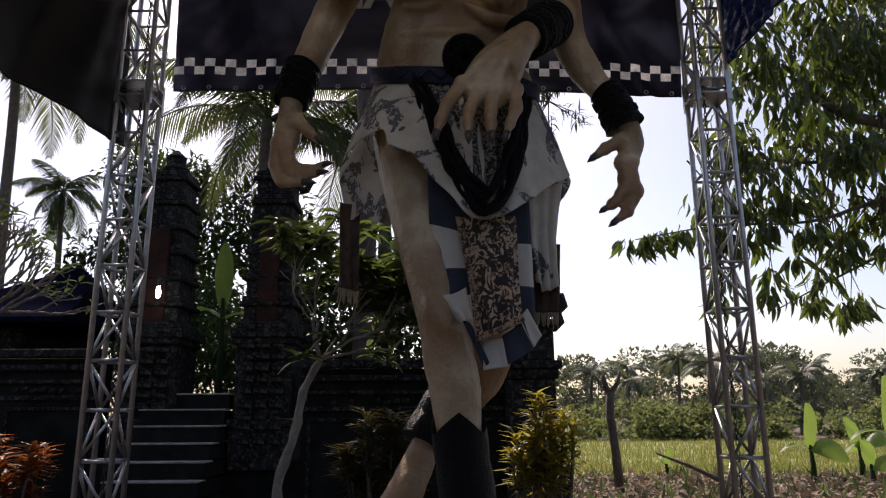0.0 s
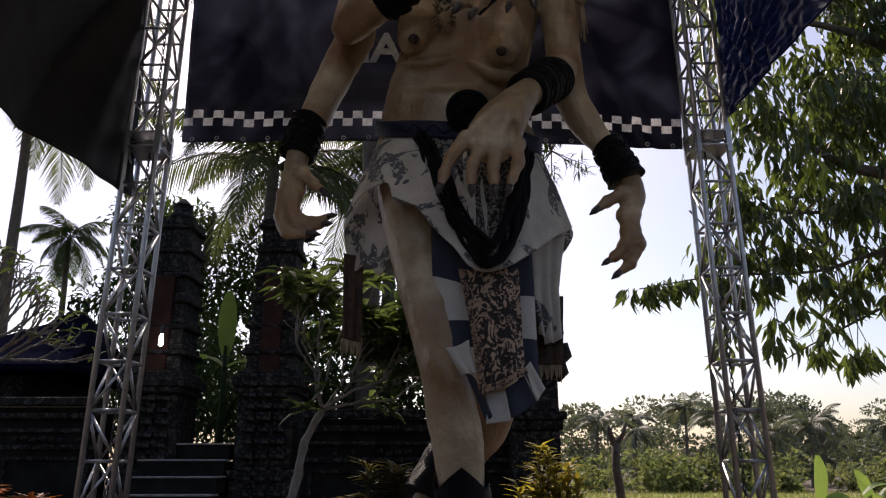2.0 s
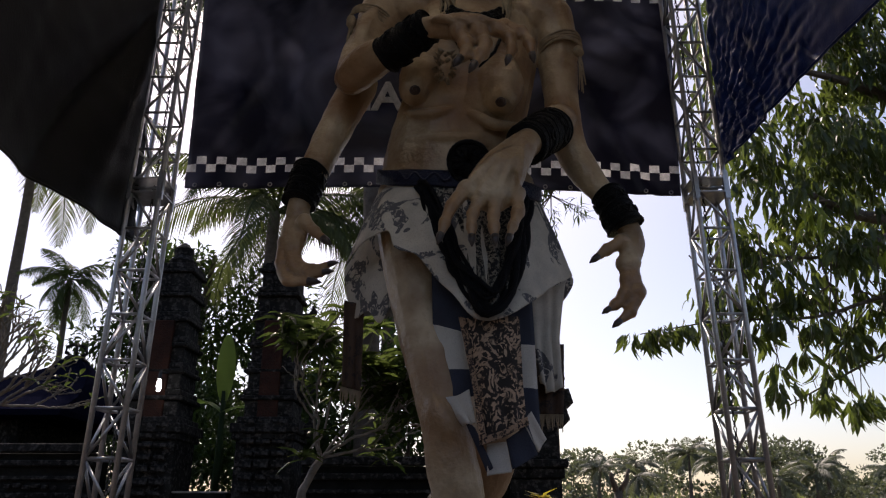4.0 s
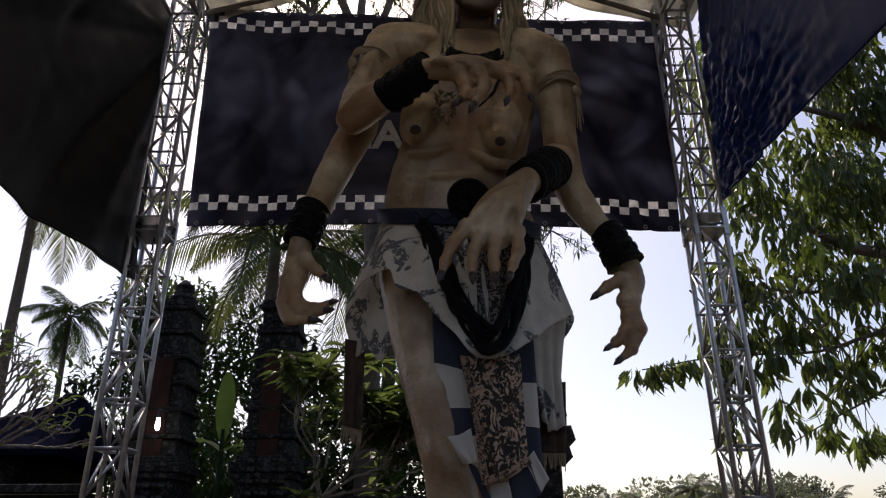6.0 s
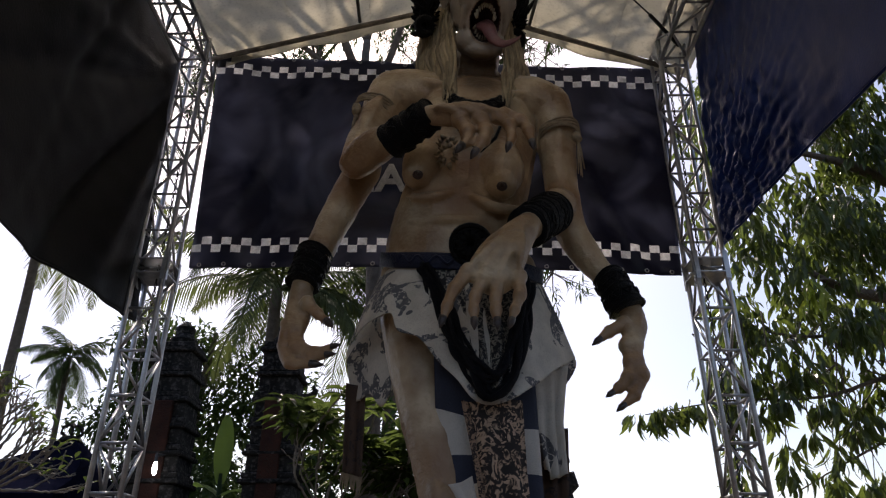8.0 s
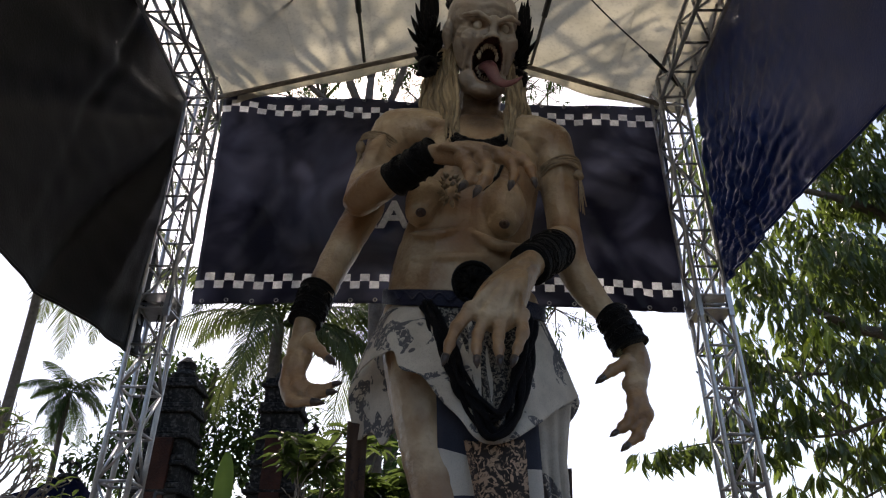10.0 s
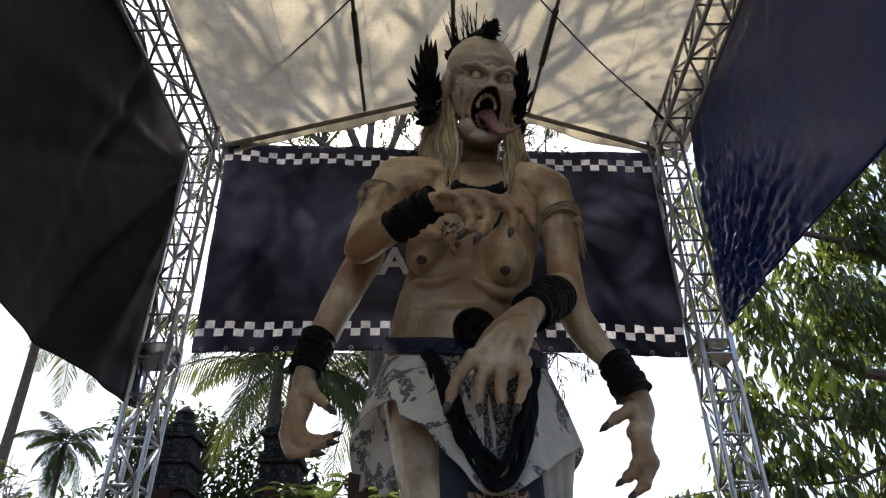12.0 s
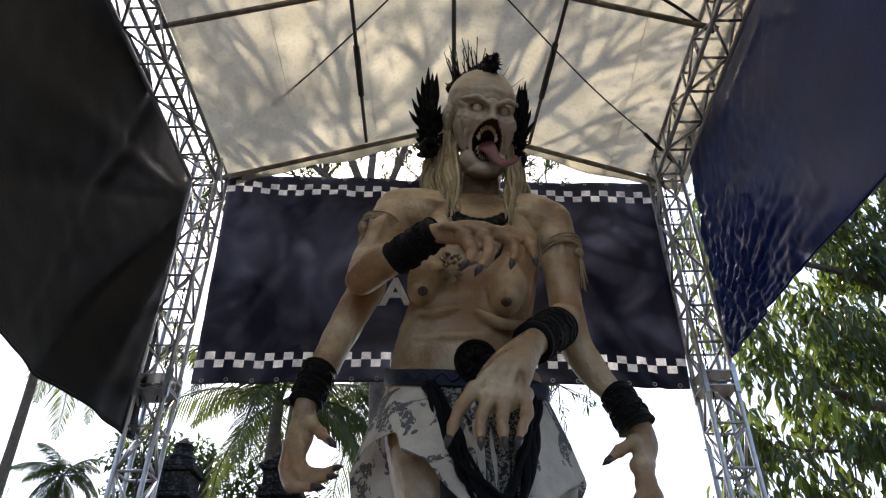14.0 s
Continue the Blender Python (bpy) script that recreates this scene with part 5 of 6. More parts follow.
        tube(bm, [q, q + w * 0.032], [0.012, 0.002], 5, mat=2)
    for _ in range(26):
        t = r.random()
        p = Vector((-0.05 - 0.2 * t + r.uniform(-0.03, 0.03), 0.02 + 0.26 * t, 0.36 - 0.12 * t))
        d = Vector((-0.35 * t - 0.15 + r.uniform(-0.2, 0.25), 0.1, 1)).normalized()
        tube(bm, [at_head(p), at_head(p + d * r.uniform(0.14, 0.36) + Vector((r.uniform(-0.02, 0.02), 0, 0)))], [0.0055, 0.003], 4, mat=2)
    for x, z, d in ((0.12, 0.33, (0.5, 0, 1)), (0.2, 0.26, (0.9, 0, 0.9)), (0.24, 0.2, (1, 0, 0.7))):
        p = Vector((x, 0.05, z))
        tube(bm, [at_head(p), at_head(p + Vector(d) * 0.12)], [0.004, 0.002], 4, mat=2)
    # black feathered ear wings
    for s, cx in ((-1, -0.44), (1, 0.325)):
        for layer in range(3):
            for k in range(9):
                t = k / 8
                c = (cx + s * (-0.05 + 0.03 * layer), 0.05 + 0.03 * layer, -0.36 + 0.42 * t)
                a = radians(-30 + 104 * t)
                way = HEAD.to_3x3() @ Vector((s * math.cos(a) * (0.95 if s < 0 else 0.4), -0.1, math.sin(a)))
                up = HEAD.to_3x3() @ Vector((-s * 0.7, 0, 1.3))
                feather(bm, at_head(c), way, up, (0.11 + 0.09 * t + 0.04 * (layer == 2)) * (1.0 - 0.25 * layer * (t < 0.4)), 0.032, 2)
        ball(bm, at_head((cx - s * 0.03, 0.03, -0.16)), (0.06, 0.04, 0.19), HEAD.to_3x3(), mat=2)
        for _ in range(150):
            d = vec_random(r)
            q = at_head((cx - s * 0.03 + d.x * 0.065, 0.03 + d.y * 0.045, -0.16 + d.z * 0.2))
            w = HEAD.to_3x3() @ (d + Vector((s * 0.3, 0, 0.7))).normalized()
            tube(bm, [q, q + w * 0.022, q + w * 0.05], [0.013, 0.012, 0.002], 5, mat=2)
        around(bm, at_head((cx - s * 0.02, -0.03, -0.32)), HEAD.to_3x3() @ Vector((0.3 * s, 1, 0)), 0.055, 0.03, 2)
    # straw hair in two falls and behind the neck
    for s, n in ((-1, 230), (1, 120)):
        for _ in range(n):
            u = r.random()
            if s < 0:
                a, b, c = (0.04 - 0.18 * u, 4.12 + 0.2 * u, 5.85), (0.03 - 0.24 * u, 4.06 + 0.25 * u, 5.35), (0.05 - 0.2 * u, 3.94 + 0.35 * u, 4.72 + 0.42 * u + r.uniform(-0.1, 0.12))
            else:
                a, b, c = (0.47 + 0.1 * u, 4.14 + 0.2 * u, 5.75), (0.44 + 0.16 * u, 4.06 + 0.25 * u, 5.25), (0.40 + 0.16 * u, 3.96 + 0.3 * u, 4.72 + 0.36 * u + r.uniform(-0.1, 0.1))
            j = lambda p: (p[0] + r.gauss(0, 0.022), p[1] + r.gauss(0, 0.02), p[2])
            sp = smooth_path([j(a), j(lerp(a, b, 0.5)), j(b), j(lerp(b, c, 0.5)), j(c)], 3)
            tube(bm, [tuple(q) for q in sp], [0.013] * (len(sp) - 1) + [0.003], 5, mat=8)
    # choker, arm ropes with knots and tassels
    for row in range(3):
        for k in range(30):
            t = k / 29
            x, y, z = lerp((-0.06 - 0.01 * row, 4.08, 5.0 - 0.03 * row), (0.46 + 0.01 * row, 4.08, 4.96 - 0.03 * row), t)
            sag = math.sin(math.pi * t)
            ball(bm, (x, y - (0.215 + 0.012 * row) * sag, z - 0.03 - 0.29 * sag), 0.024 + 0.004 * (k % 3 == row), seg=8, mat=2)
    tube(bm, [(-0.02, 3.92, 4.70), (0.12, 3.84, 4.35), (0.22, 3.82, 4.24), (0.32, 3.84, 4.36), (0.42, 3.92, 4.66)], 0.012, 6, mat=2)
    around(bm, (-0.53, 4.17, 4.83), (0.35, 0.1, 1), 0.152, 0.009, 10, 6)
    around(bm, (0.815, 4.22, 4.66), (-0.05, 0.05, 1), 0.147, 0.009, 10, 6, 2)
    for c, n in (((-0.655, 4.07, 4.76), 6), ((0.925, 4.12, 4.56), 6)):
        for k in range(3):
            ball(bm, (c[0] + r.uniform(-0.015, 0.015), c[1] - 0.02, c[2] + r.uniform(-0.02, 0.02)), 0.034, seg=8, mat=10)
        for _ in range(n):
            ln = r.uniform(0.1, 0.36)
            dx = r.uniform(-0.03, 0.03)
            tube(bm, [c, (c[0] + dx * 0.4, c[1] - 0.02, c[2] - ln * 0.4), (c[0] + dx, c[1], c[2] - ln)], [0.009, 0.008, 0.004], 5, mat=10)
    # dried flower pinned to the breast
    for _ in range(30):
        d = vec_random(r)
        q = Vector((0.0, 3.84, 4.26)) + Vector((d.x * 0.05, d.y * 0.03, d.z * 0.11))
        tube(bm, [q, q + d * 0.04], [0.016, 0.004], 5, mat=10)


me = body_mesh()
bm = bmesh.new()
bm.from_mesh(me)
bpy.data.meshes.remove(me)
bm.normal_update()
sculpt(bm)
extras = bmesh.new()
statue_extras(extras)
me = bpy.data.meshes.new("extras")
extras.to_mesh(me)
extras.free()
bm.from_mesh(me)
bpy.data.meshes.remove(me)
for f in bm.faces:
    f.smooth = True
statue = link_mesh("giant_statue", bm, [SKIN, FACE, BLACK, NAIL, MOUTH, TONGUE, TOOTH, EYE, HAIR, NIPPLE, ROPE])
tagged(statue, "giant four-armed demon statue with painted cream skin and black bracelets", "statue")

# dark timber platform that carries it
base = thing("statue_platform", (0.1, 4.3, 0), "dark timber carrying platform under the giant statue", "platform")
for k in range(8):
    bm = bmesh.new()
    box(bm, -0.9, 0.9, -0.9 + 0.225 * k, -0.9 + 0.225 * k + 0.215, 0.68, 0.74, 0.006)
    part("plank", bm, WOOD, base)
for x in (-0.8, 0.8):
    for y in (-0.8, 0.8):
        bm = bmesh.new()
        box(bm, x - 0.06, x + 0.06, y - 0.06, y + 0.06, -0.12, 0.678, 0.006)
        part("leg", bm, WOOD, base)


# ---- cloth worn by the statue ----
def sheet(name, curves, nu, nv, mats, parent, label="", index=None, folds=0.0, waves=9.0, seed=0, thick=0.006):
    """A cloth lofted through rows of curves, top to bottom, with folds that grow downward."""
    rows = [smooth_path(c, 8) for c in curves]
    even = []
    for c in rows:
        c = np.array(c)
        s = np.r_[0, np.cumsum(np.linalg.norm(np.diff(c, axis=0), axis=1))]
        s = s / s[-1]
        even.append(np.stack([np.interp(np.linspace(0, 1, nu + 1), s, c[:, k]) for k in range(3)], -1))
    even = np.array(even)
    bm = bmesh.new()
    grid = []
    for j in range(nv + 1):
        v = j / nv
        a = v * (len(rows) - 1)
        i = min(int(a), len(rows) - 2)
        line = even[i] * (1 - a + i) + even[i + 1] * (a - i)
        out = []
        for k in range(nu + 1):
            u = k / nu
            p = Vector(line[k])
            w = folds * (0.25 + v) * (math.sin(waves * 2 * math.pi * u + seed + 1.5 * noise.noise(Vector((u * 3, v * 2, seed)))) + 0.6 * noise.noise(Vector((u * waves * 1.7, v * 2.5, seed + 9))))
            out.append(bm.verts.new(p + Vector((0.25 * w, -w, 0.15 * w))))
        grid.append(out)
    for j in range(nv):
        for k in range(nu):
            f = bm.faces.new((grid[j][k], grid[j][k + 1], grid[j + 1][k + 1], grid[j + 1][k]))
            f.material_index = index(k / nu, j / nv) if index else 0
    ob = part(name, bm, mats, parent, label, True)
    md = ob.modifiers.new("thickness", "SOLIDIFY")
    md.thickness = thick
    return ob


skirt = thing("printed_skirt", (0, 0, 0), "cream cotton wrap skirt with dark printed figures, draped in folds", "skirt")
FRONT_TOP = [(-0.4, 4.2, 3.6), (-0.32, 4.0, 3.5), (-0.17, 3.9, 3.44), (0.04, 3.86, 3.4), (0.24, 3.86, 3.38), (0.42, 3.92, 3.38), (0.56, 4.08, 3.43), (0.61, 4.2, 3.46)]
FRONT_HEM = [(-0.63, 4.3, 3.07), (-0.51, 4.0, 3.09), (-0.41, 3.9, 3.11), (-0.33, 3.86, 3.12), (-0.28, 3.8, 3.0), (-0.17, 3.76, 2.94), (-0.08, 3.74, 2.84), (0.03, 3.72, 2.71), (0.12, 3.7, 2.59), (0.22, 3.7, 2.55), (0.35, 3.72, 2.58), (0.47, 3.8, 2.67), (0.61, 3.95, 2.8), (0.79, 4.2, 2.96)]
front_mid = [lerp(lerp(FRONT_TOP[min(7, int(i * 7 / 13))], FRONT_TOP[min(7, int(i * 7 / 13) + 1)], i * 7 / 13 % 1), q, 0.55) for i, q in enumerate(FRONT_HEM)]
front_mid = [(x, y - 0.03, z) for x, y, z in front_mid]
sheet("front_drape", [FRONT_TOP, front_mid, FRONT_HEM], 110, 40, PRINT, skirt, folds=0.011, waves=6)
BACK_TOP = [(-0.33, 4.1, 3.5), (-0.42, 4.25, 3.6), (-0.42, 4.45, 3.66), (-0.2, 4.62, 3.7), (0.1, 4.66, 3.7), (0.4, 4.6, 3.66), (0.6, 4.42, 3.55), (0.6, 4.2, 3.45), (0.52, 4.05, 3.4)]
BACK_HEM = [(-0.33, 4.12, 2.75), (-0.4, 4.2, 2.66), (-0.49, 4.3, 2.76), (-0.59, 4.4, 2.76), (-0.66, 4.5, 3.14), (-0.37, 4.85, 3.33), (0.46, 4.9, 3.26), (0.84, 4.5, 3.05), (0.7, 4.4, 2.79), (0.56, 4.25, 2.75)]
sheet("back_drape", [BACK_TOP, BACK_HEM], 100, 36, PRINT, skirt, folds=0.014, waves=8, seed=4)
sheet("tail", [[(0.47, 4.05, 2.8), (0.58, 4.1, 2.85), (0.74, 4.2, 2.91)], [(0.51, 4.1, 2.54), (0.6, 4.15, 2.58), (0.69, 4.25, 2.57)], [(0.56, 4.15, 2.29), (0.6, 4.18, 2.24), (0.7, 4.28, 2.28)]], 16, 30, PRINT, skirt, folds=0.02, waves=2.5, seed=6)

sarong = thing("checked_sarong", (0, 0, 0), "navy and white large-checked cotton sarong with jagged hem", "sarong")
row_of = lambda n, o=0: (lambda u, v: (int(v * n * 0.999) + o) % 2)
sheet("check_strip", [[(-0.08, 3.87, 2.97), (0.20, 3.86, 2.72)], [(-0.06, 3.89, 2.40), (0.20, 3.87, 2.40)], [(-0.03, 3.9, 2.15), (0.20, 3.87, 2.18)]], 8, 40, [NAVY, WHITE], sarong, index=row_of(3), folds=0.01, waves=1)
sheet("check_strip", [[(0.30, 3.87, 2.7), (0.50, 3.95, 2.73)], [(0.32, 3.87, 2.02), (0.51, 3.95, 1.97)]], 8, 40, [NAVY, WHITE], sarong, index=row_of(3), folds=0.01, waves=1, seed=2)
sheet("flap", [[(-0.03, 3.87, 2.16), (0.06, 3.85, 2.17), (0.13, 3.83, 2.20)], [(0.10, 3.86, 2.02), (0.13, 3.84, 2.02), (0.16, 3.83, 2.02)]], 14, 14, WHITE, sarong, folds=0.012, waves=1.5, seed=5)
sheet("hem_band", [[(0.10, 3.87, 2.06), (0.16, 3.84, 2.00)], [(0.22, 3.86, 1.77), (0.25, 3.84, 1.80)]], 8, 20, NAVY, sarong, folds=0.006, waves=1, seed=3)
sheet("hem_band", [[(0.22, 3.85, 1.92), (0.32, 3.83, 1.93)], [(0.22, 3.86, 1.76), (0.35, 3.85, 1.78)]], 8, 16, WHITE, sarong, folds=0.006, waves=1, seed=6)
sheet("hem_band", [[(0.32, 3.84, 1.94), (0.44, 3.86, 2.02)], [(0.35, 3.86, 1.79), (0.49, 3.9, 1.87)]], 8, 16, NAVY, sarong, folds=0.006, waves=1, seed=7)
sheet("hem_band", [[(0.41, 3.85, 2.03), (0.46, 3.87, 2.09)], [(0.49, 3.9, 1.88), (0.54, 3.93, 1.95)]], 8, 16, WHITE, sarong, folds=0.006, waves=1, seed=8)

apron = thing("batik_panel", (0, 0, 0), "brown batik apron cloth with black leaf pattern", "cloth")
sheet("cloth", [[(0.11, 3.82, 2.59), (0.24, 3.76, 2.58), (0.41, 3.82, 2.6)], [(0.17, 3.80, 2.2), (0.26, 3.765, 2.18), (0.42, 3.82, 2.2)], [(0.21, 3.8, 1.95), (0.28, 3.77, 1.97), (0.43, 3.82, 2.05)]], 40, 50, BATIK, apron, folds=0.012, waves=2.0, seed=5)
sheet("border", [[(0.075, 3.815, 2.60), (0.115, 3.808, 2.585)], [(0.15, 3.795, 2.2), (0.18, 3.788, 2.2)], [(0.18, 3.79, 1.91), (0.215, 3.785, 1.95)]], 6, 40, BATIK_EDGE, apron, "narrow dotted border")
sheet("border", [[(0.21, 3.785, 1.955), (0.285, 3.755, 1.975), (0.43, 3.805, 2.055)], [(0.19, 3.785, 1.905), (0.28, 3.755, 1.935), (0.44, 3.805, 2.015)]], 24, 6, BATIK_EDGE, apron, "narrow dotted border")

lace = thing("lace_sash", (0, 0, 0), "black lace sash looped below the belt", "sash")
sheet("lace_fill", [[(-0.07, 3.86, 3.41), (0.21, 3.84, 3.38), (0.48, 3.88, 3.34)], [(0.08, 3.72, 2.76), (0.24, 3.68, 2.62), (0.37, 3.72, 2.76)]], 40, 40, LACE, lace, folds=0.02, waves=5, seed=7)
for rows, rad in (([(-0.15, 3.86, 3.42), (-0.08, 3.8, 3.2), (0.03, 3.74, 2.93), (0.12, 3.7, 2.73), (0.24, 3.66, 2.59), (0.36, 3.7, 2.72), (0.44, 3.76, 3.01), (0.49, 3.86, 3.32)], 0.024), ([(-0.12, 3.84, 3.41), (0.0, 3.76, 3.11), (0.1, 3.7, 2.85), (0.24, 3.64, 2.67), (0.34, 3.7, 2.85), (0.42, 3.76, 3.11), (0.47, 3.84, 3.33)], 0.02)):
    for k in range(4):
        bm = bmesh.new()
        sp = smooth_path(rows, 6)
        tube(bm, [(q[0] + 0.02 * math.sin(i * 0.5 + k * 2), q[1] - 0.008 * k, q[2] + 0.022 * math.cos(i * 0.4 + k * 2)) for i, q in enumerate(sp)],
             [rad * (0.75 + 0.25 * math.sin(i * 0.9 + k)) for i in range(len(sp))], 8, 0.6)
        part("lace_fold", bm, LACE_EDGE, lace, smooth=True)


def fringed(name, top, end, label):
    t = thing(name, (0, 0, 0), label, "sash")
    sheet("cloth", [top, end], 10, 30, BROWN_CLOTH, t, folds=0.015, waves=2, seed=8)
    r = random.Random(9)
    bm = bmesh.new()
    for k in range(22):
        p = lerp(end[0], end[1], k / 21)
        ln = r.uniform(0.06, 0.11)
        tube(bm, [p, (p[0] + r.uniform(-0.01, 0.01), p[1] - 0.01, p[2] - ln)], [0.005, 0.003], 4)
    part("fringe", bm, ROPE, t)


fringed("fringed_sash", [(-0.65, 4.4, 2.86), (-0.52, 4.4, 2.83)], [(-0.64, 4.4, 2.31), (-0.52, 4.4, 2.28)], "brown patterned sash end with a tied fringe")
fringed("fringed_sash", [(0.55, 4.3, 2.55), (0.73, 4.3, 2.55)], [(0.52, 4.3, 2.13), (0.7, 4.3, 2.13)], "brown patterned sash end with a pale fringe")

belt = thing("belt", (0, 0, 0), "wide navy leather belt with embossed scrolls and round black buckle", "belt")
BELT_PATH = [(-0.43, 4.3, 3.70), (-0.42, 4.16, 3.62), (-0.33, 3.99, 3.53), (-0.17, 3.89, 3.48), (0.05, 3.85, 3.45), (0.28, 3.86, 3.43), (0.45, 3.93, 3.43), (0.58, 4.1, 3.47), (0.62, 4.3, 3.55)]
sheet("band", [[(x, y, z + 0.05) for x, y, z in BELT_PATH], [(x, y - 0.012, z) for x, y, z in BELT_PATH], [(x, y, z - 0.05) for x, y, z in BELT_PATH]], 80, 8, BELT_MAT, belt, thick=0.02)
bm = bmesh.new()
sp = smooth_path([(x, y - 0.012, z) for x, y, z in BELT_PATH], 14)
tube(bm, [(q[0], q[1] - 0.02, q[2] + 0.025 * math.sin(i * 0.8)) for i, q in enumerate(sp)], 0.009, 5)
part("embossed_scroll", bm, BELT_MAT, belt, smooth=True)
bm = bmesh.new()
c = Vector((0.14, 3.78, 3.54))
face = Vector((0.0, -0.85, -0.5))
tube(bm, [c - face * 0.05, c, c + face * 0.02], [0.125, 0.125, 0.10], 24, cap=True)
for rr in (0.12, 0.09, 0.055):
    around(bm, c + face * 0.015, face, rr, 0.014, 0)
for k in range(12):
    a = k * math.pi / 6
    q = face.orthogonal().normalized()
    q2 = face.normalized().cross(q)
    d = q * math.cos(a) + q2 * math.sin(a)
    tube(bm, [c + face * 0.03 + d * 0.02, c + face * 0.045 + d * 0.06, c + face * 0.02 + d * 0.1], [0.012, 0.022, 0.008], 6)
part("buckle", bm, BLACK, belt, "round black rosette buckle", True)


# ---- garden in front of the temple ----
def bush(name, base, w, h, n, leaf, mat, label, seed, stems=9):
    """A croton: upright stems with whorls of narrow leaves."""
    r = random.Random(seed)
    t = thing(name, base, label, "shrub", "croton shrubs")
    leaves = []
    bm = bmesh.new()
    for k in range(stems):
        a = 2 * math.pi * k / stems + r.uniform(-0.3, 0.3)
        d = r.uniform(0.25, 1.0) * w
        top = Vector((d * math.cos(a), d * math.sin(a) * 0.7, h * r.uniform(0.62, 1.0) * (1 - 0.22 * d / w)))
        foot = Vector((top.x * 0.25, top.y * 0.25, -0.1))
        tube(bm, [foot, foot.lerp(top, 0.5) + Vector((top.x * 0.12, 0, 0)), top], [0.018, 0.013, 0.006], 5)
        for i in range(n):
            f = 1 - (0.22 if i < 0.65 * n else 0.8) * r.random()
            p = foot.lerp(top, f) + vec_random(r) * 0.02
            az = i * 2.4 + k
            up = 0.75 - 1.6 * (1 - f) + r.uniform(-0.3, 0.5)
            leaves.append((p, (math.cos(az), math.sin(az), up), (0, 0, 1), leaf * r.uniform(0.7, 1.15)))
    part("stem", bm, BARK, t, smooth=True)
    leaves_mesh("foliage", leaves, mat, t, 0.26, bend=0.3)


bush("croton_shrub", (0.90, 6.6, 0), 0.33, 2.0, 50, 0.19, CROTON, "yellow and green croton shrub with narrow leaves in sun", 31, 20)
bush("croton_shrub", (-0.60, 7.6, 0), 0.42, 1.72, 60, 0.24, SHADED_CROTON, "dark green croton shrub with narrow leaves in shade", 32, 14)
bush("croton_shrub", (-4.5, 7.5, 0), 0.5, 1.55, 60, 0.22, RED_CROTON, "red and orange croton shrub with narrow leaves", 33, 14)


def frangipani(name, base, limbs, tips, leaf, per, mat, label, seed):
    r = random.Random(seed)
    t = thing(name, base, label, "tree")
    b = Vector(base)
    bm = bmesh.new()
    for pts in limbs:
        sp = smooth_path(pts, 5)
        tube(bm, [Vector(q[:3]) - b + vec_random(r) * 0.006 for q in sp], [q[3] * (1 + 0.12 * math.sin(i * 1.7)) for i, q in enumerate(sp)], 8)
    part("trunk", bm, PALE_BARK, t, smooth=True)
    leaves = []
    for c in tips:
        for k in range(per):
            az = k * 2.4 + r.random()
            leaves.append((Vector(c) - b + vec_random(r) * 0.03, (math.cos(az), math.sin(az), r.uniform(-0.35, 0.7)), (0, 0, 1), leaf * r.uniform(0.65, 1.15)))
    leaves_mesh("foliage", leaves, mat, t, 0.36, bend=0.2, slender=True)


def fork(start, way, length, radius, level, r, limbs, tips, spread=0.62, shrink=0.78, bend=0.25):
    """Candelabra branching: each twig splits in two or three."""
    way = Vector(way).normalized()
    mid = Vector(start) + way * length * 0.5 + vec_random(r) * length * 0.06
    end = Vector(start) + way * length + Vector((0, 0, bend * length * 0.3))
    limbs.append([(*start, radius), (*mid, radius * 0.92), (*end, radius * 0.85)])
    if level == 0:
        tips.append(tuple(end))
        return
    for _ in range(3 if r.random() < 0.35 else 2):
        w = way + vec_random(r) * spread + Vector((0, 0, bend))
        fork(tuple(end), w, length * shrink * r.uniform(0.8, 1.15), radius * 0.72, level - 1, r, limbs, tips, spread, shrink, bend)


fr = random.Random(17)
limbs = [[(-1.42, 6.4, -0.1, 0.062), (-1.37, 6.4, 0.5, 0.048), (-1.41, 6.4, 0.95, 0.044), (-1.28, 6.4, 1.4, 0.04), (-1.22, 6.4, 1.75, 0.036), (-1.08, 6.4, 2.02, 0.03)]]
tips = []
for way in ((-0.15, 0.2, 0.9), (0.9, -0.3, 0.45), (0.9, 0.2, 0.15), (0.5, 0.5, 0.8), (-0.2, -0.4, 1), (0.9, 0.3, 0.9)):
    fork((-1.08, 6.4, 2.02), way, 0.33, 0.014, 3, fr, limbs, tips, 0.7, 0.85, 0.22)
tips = [t for t in tips if -1.3 < t[0] < -0.28]
for _ in range(46):
    near = fr.choice(tips)
    tip = (min(-0.3, max(-1.35, near[0] + fr.uniform(-0.35, 0.3))), near[1] + fr.uniform(-0.25, 0.25), max(2.0, min(3.25, near[2] + fr.uniform(-0.4, 0.35))))
    limbs.append([(*near, 0.012), (*lerp(near, tip, 0.5), 0.010), (*tip, 0.008)])
    tips.append(tip)
frangipani("frangipani_tree", (-1.42, 6.4, 0), limbs, tips, 0.22, 12, LEAF, "frangipani tree with pale crooked trunk and glossy leaves", 18)

limbs = [[(-5.6, 7.2, -0.1, 0.11), (-5.4, 7.2, 1.3, 0.08), (-4.85, 7.2, 2.55, 0.04)]]
tips = []
for way in ((1, 0, 0.35), (0.9, -0.3, 0.7), (0.6, 0.3, 1.0), (0.8, -0.2, 1.2), (1, 0.1, 0.1)):
    fork((-4.85, 7.2, 2.55), way, 0.36, 0.022, 4, fr, limbs, tips, 0.6, 0.78, 0.12)
